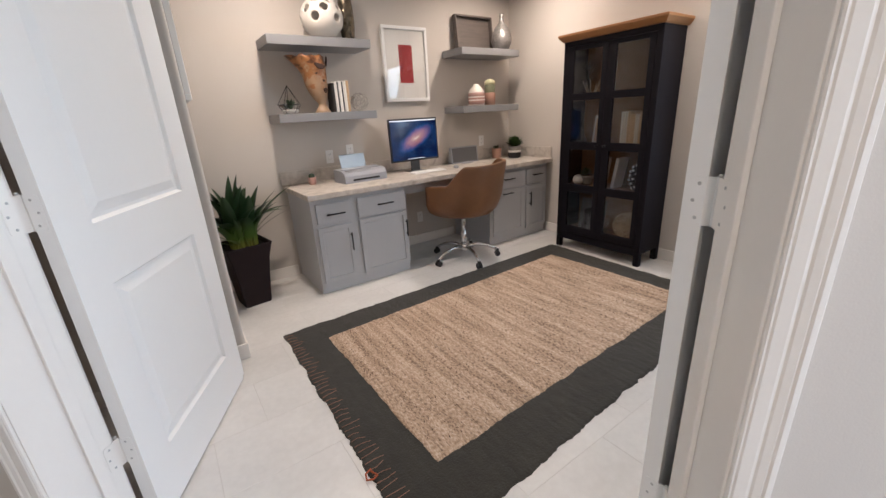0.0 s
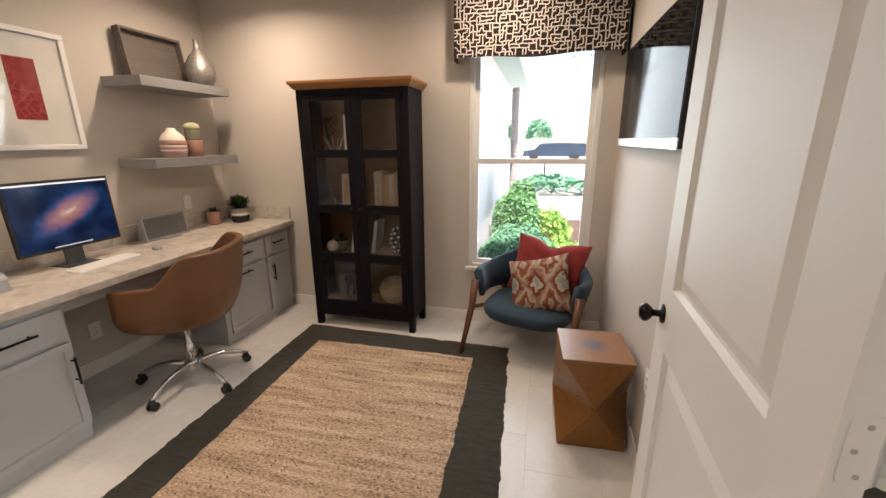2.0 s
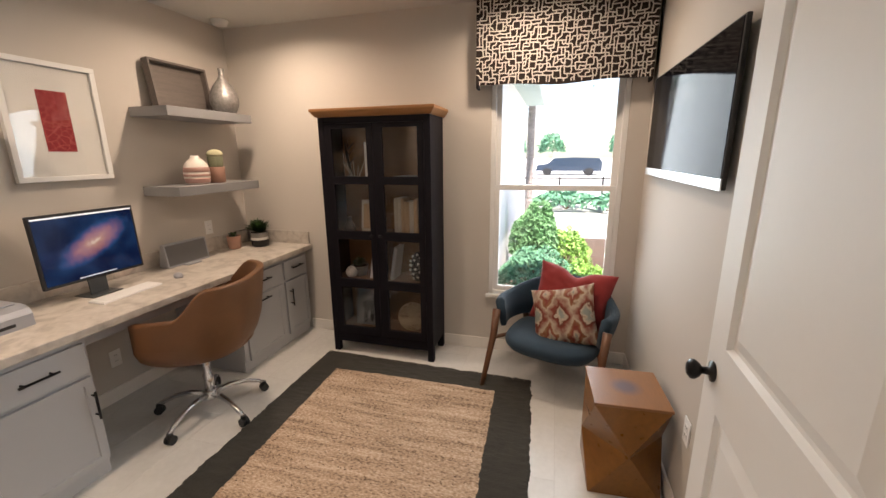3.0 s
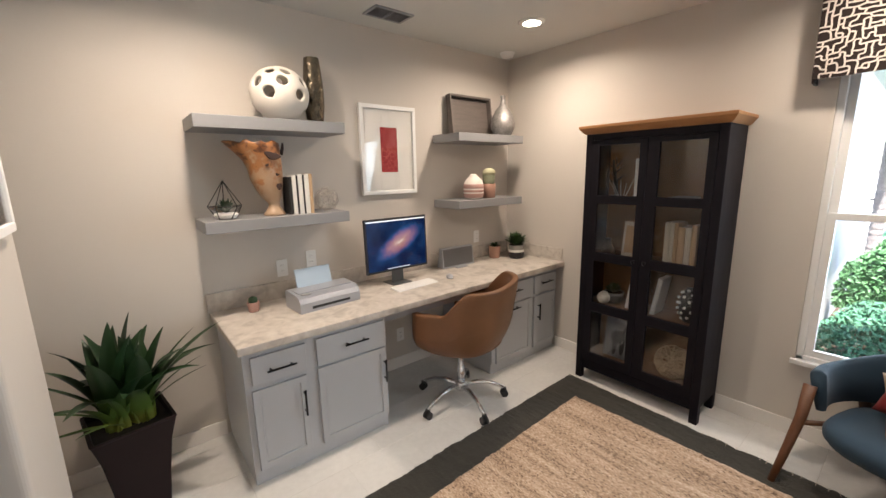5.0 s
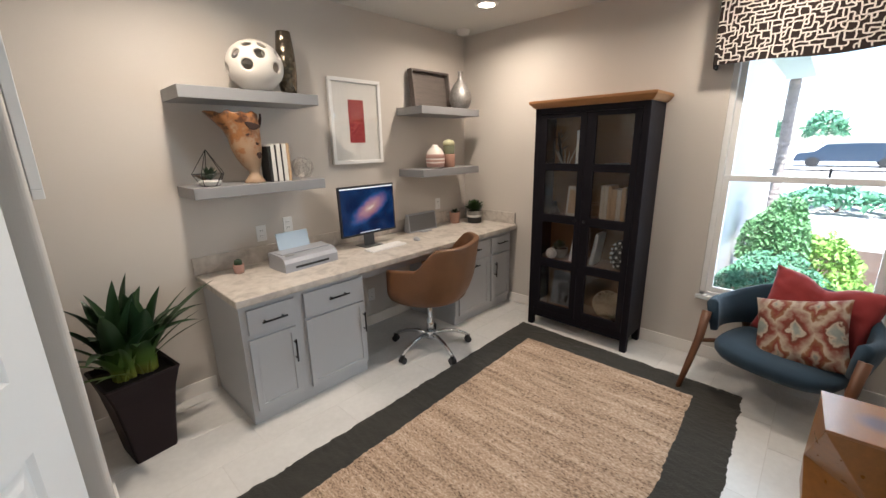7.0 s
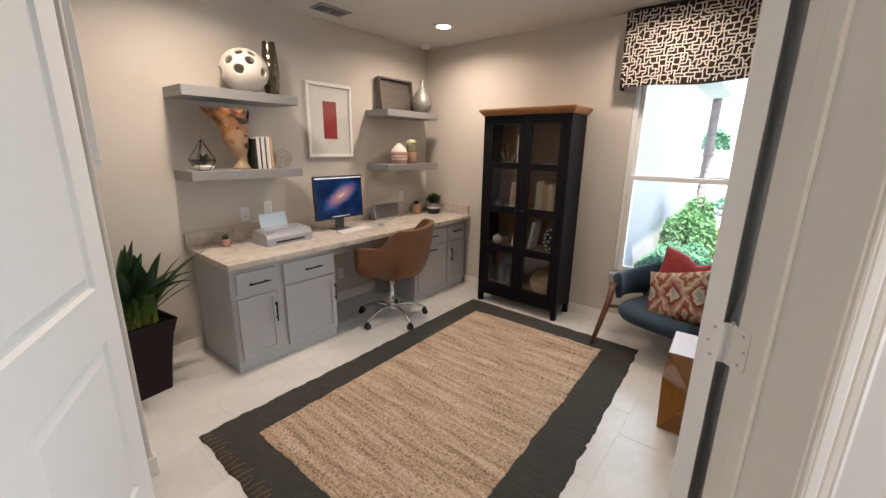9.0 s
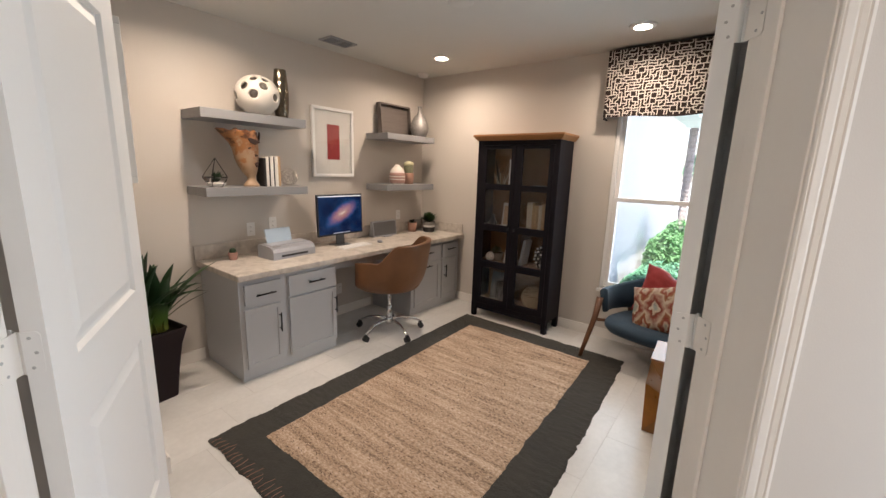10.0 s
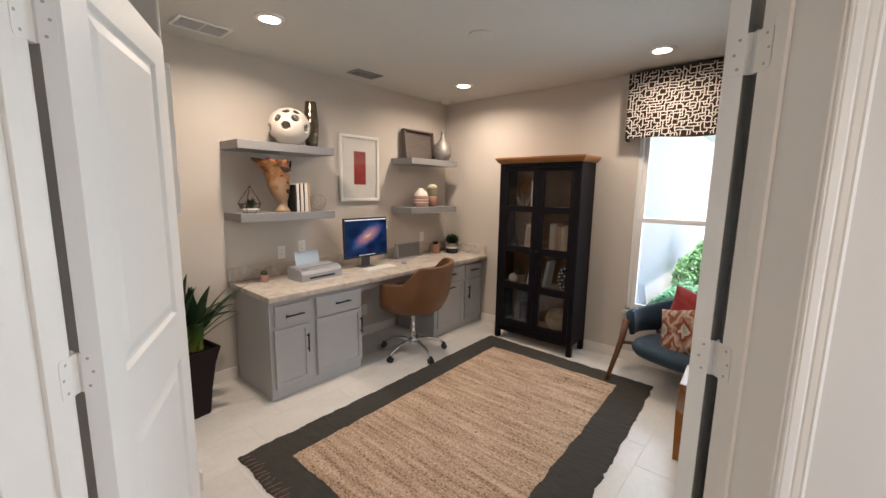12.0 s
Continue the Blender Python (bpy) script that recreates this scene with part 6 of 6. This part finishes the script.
shrub("shrub", "dense blue-green shrub in the planting bed", 5.30, 1.36, 0.46, 0.62, 8000, LEAFA, 1, 0.026)
shrub("shrub", "yellow-green bushy shrub in the planting bed", 6.60, 1.08, 0.42, 0.66, 2600, LEAFB, 2, 0.040)
shrub("shrub", "tall broad-leaved green shrub by the wing", 6.35, 1.42, 0.33, 1.05, 7000, LEAFM, 3, 0.036)
shrub("shrub", "low yellow-green shrub near the window", 5.25, 0.84, 0.36, 0.50, 4000, LEAFB, 4, 0.028)
for k, yy in enumerate((-6.5, -4.6, -2.8, -1.0, 0.8)):
    shrub("shrub", "clipped green hedge shrub beyond the paving", 14.0, yy, 1.0, 0.55, 700, LEAFA, 10 + k, 0.14)
palm = thing("palm_tree", "palm tree with rough grey trunk", "tree", pose(9.7, 1.76, -0.15))
BARK = mat("palm_bark", (0.34, 0.30, 0.28), 0.95, vary=0.4, scale=10, fine=40, bump=0.8)
part("trunk", lathe([(0.12, 0.0), (0.10, 0.3)] + [(0.082 + 0.006 * math.sin(k * 2.7), 0.3 + 0.045 * k) for k in range(1, 100)], 18, wobble=lambda a, z: (1 + 0.10 * noise.noise((math.cos(a) * 3, math.sin(a) * 3, z * 14)), 0, 0)), BARK, palm)
fr = bmesh.new()
rnd = random.Random(6)
for k in range(16):
    a = k * 0.3927 + rnd.uniform(-0.1, 0.1)
    u, sd_ = Vector((math.cos(a), math.sin(a), 0)), Vector((-math.sin(a), math.cos(a), 0))
    lift = rnd.uniform(0.1, 0.9)
    for q in range(14):
        f = q / 13
        c = Vector((0, 0, 4.75)) + u * 1.7 * f + Vector((0, 0, lift * f - 1.7 * f * f))
        for sgn in (-1, 1):
            tip = c + sd_ * sgn * 0.34 * (1 - 0.6 * f) + u * 0.16 - Vector((0, 0, 0.12))
            fr.faces.new([fr.verts.new(p_) for p_ in (c - u * 0.018, c + u * 0.018, tip)])
part("crown", fr, LEAFC, palm)
for k, (xx, yy, rr) in enumerate(((110, 2.5, 3.2), (112, 12, 2.6), (108, -14, 3.0))):
    shrub("far_tree", "distant green tree across the street", xx, yy, rr, 6.5, 420, LEAFA, 30 + k, 0.8)
car = thing("parked_van", "dark blue van parked along the far street", "vehicle", pose(36, 0.2, -0.15, 0, 0, 90) @ Matrix.Diagonal((0.95, 1, 0.80, 1)))
PAINT = mat("dark_blue_paint", (0.012, 0.03, 0.06), 0.3, vary=0.05, coat=0.3, bump=0)
cab = loft([[(x_, y_, z_) for x_, z_ in ((-2.7, 0.45), (-2.72, 1.30), (-2.5, 1.72), (-0.5, 1.80), (1.2, 1.72), (1.75, 1.15), (2.6, 1.02), (2.75, 0.45))] for y_ in (-0.9, -0.88, 0.88, 0.9)])
part("body", cab, PAINT, car)
for x_ in (-1.7, 1.75):
    for y_ in (-0.85, 0.85):
        w_ = lathe([(0.20, -0.1), (0.37, -0.1), (0.38, 0.0), (0.37, 0.1), (0.20, 0.1)], 20)
        w_.transform(Matrix.Translation((x_, y_, 0.38)) @ Matrix.Rotation(radians(90), 4, "X"))
        part("wheel", w_, RUBBER, car)
part("window", box(-2.3, 1.15, -0.915, -0.885, 1.18, 1.60, 0.02), CASEGLASS, car)
fe = thing("yard_fence", "thin black railing beyond the hedge", "fence")
part("rail", box(15.98, 16.02, -8, 6, 0.72, 0.76), BLACKMETAL, fe)
for k in range(10):
    part("post", box(15.97, 16.03, -8 + k * 1.5, -7.94 + k * 1.5, -0.15, 0.80), BLACKMETAL, fe)


# ---- floor tiles ----
floor = structure("floor", box(-2.75, WX + 0.16, -2.1, DY + 0.14, -0.14, -0.0011), GROUT, "pale porcelain tile floor with thin grey joints", "floor")
TL, TW = 0.70, 0.352
tile_mesh = {}


def tile_at(x0, x1, y0, y1):
    key = (round(x1 - x0, 3), round(y1 - y0, 3))
    if key not in tile_mesh:
        tile_mesh[key] = mesh_of("tile", box(0, key[0], 0, key[1], -0.010, 0.0, 0.0008, seg=1), TILE)
    ob = new("tile", tile_mesh[key])
    ob.parent = floor
    ob.location = (x0, y0, 0)


for row in range(-8, 9):
    y0 = 1.13 + row * TW
    ya, yb = max(y0 + 0.0015, -1.98), min(y0 + TW - 0.0015, DY)
    if yb - ya < 0.03:
        continue
    start = (0.915, 1.15, 0.68)[row % 3]
    for k in range(-6, 6):
        xa, xb = max(start + k * TL + 0.0015, -2.6), min(start + (k + 1) * TL - 0.0015, WX)
        if xb - xa > 0.03:
            tile_at(xa, xb, ya, yb)
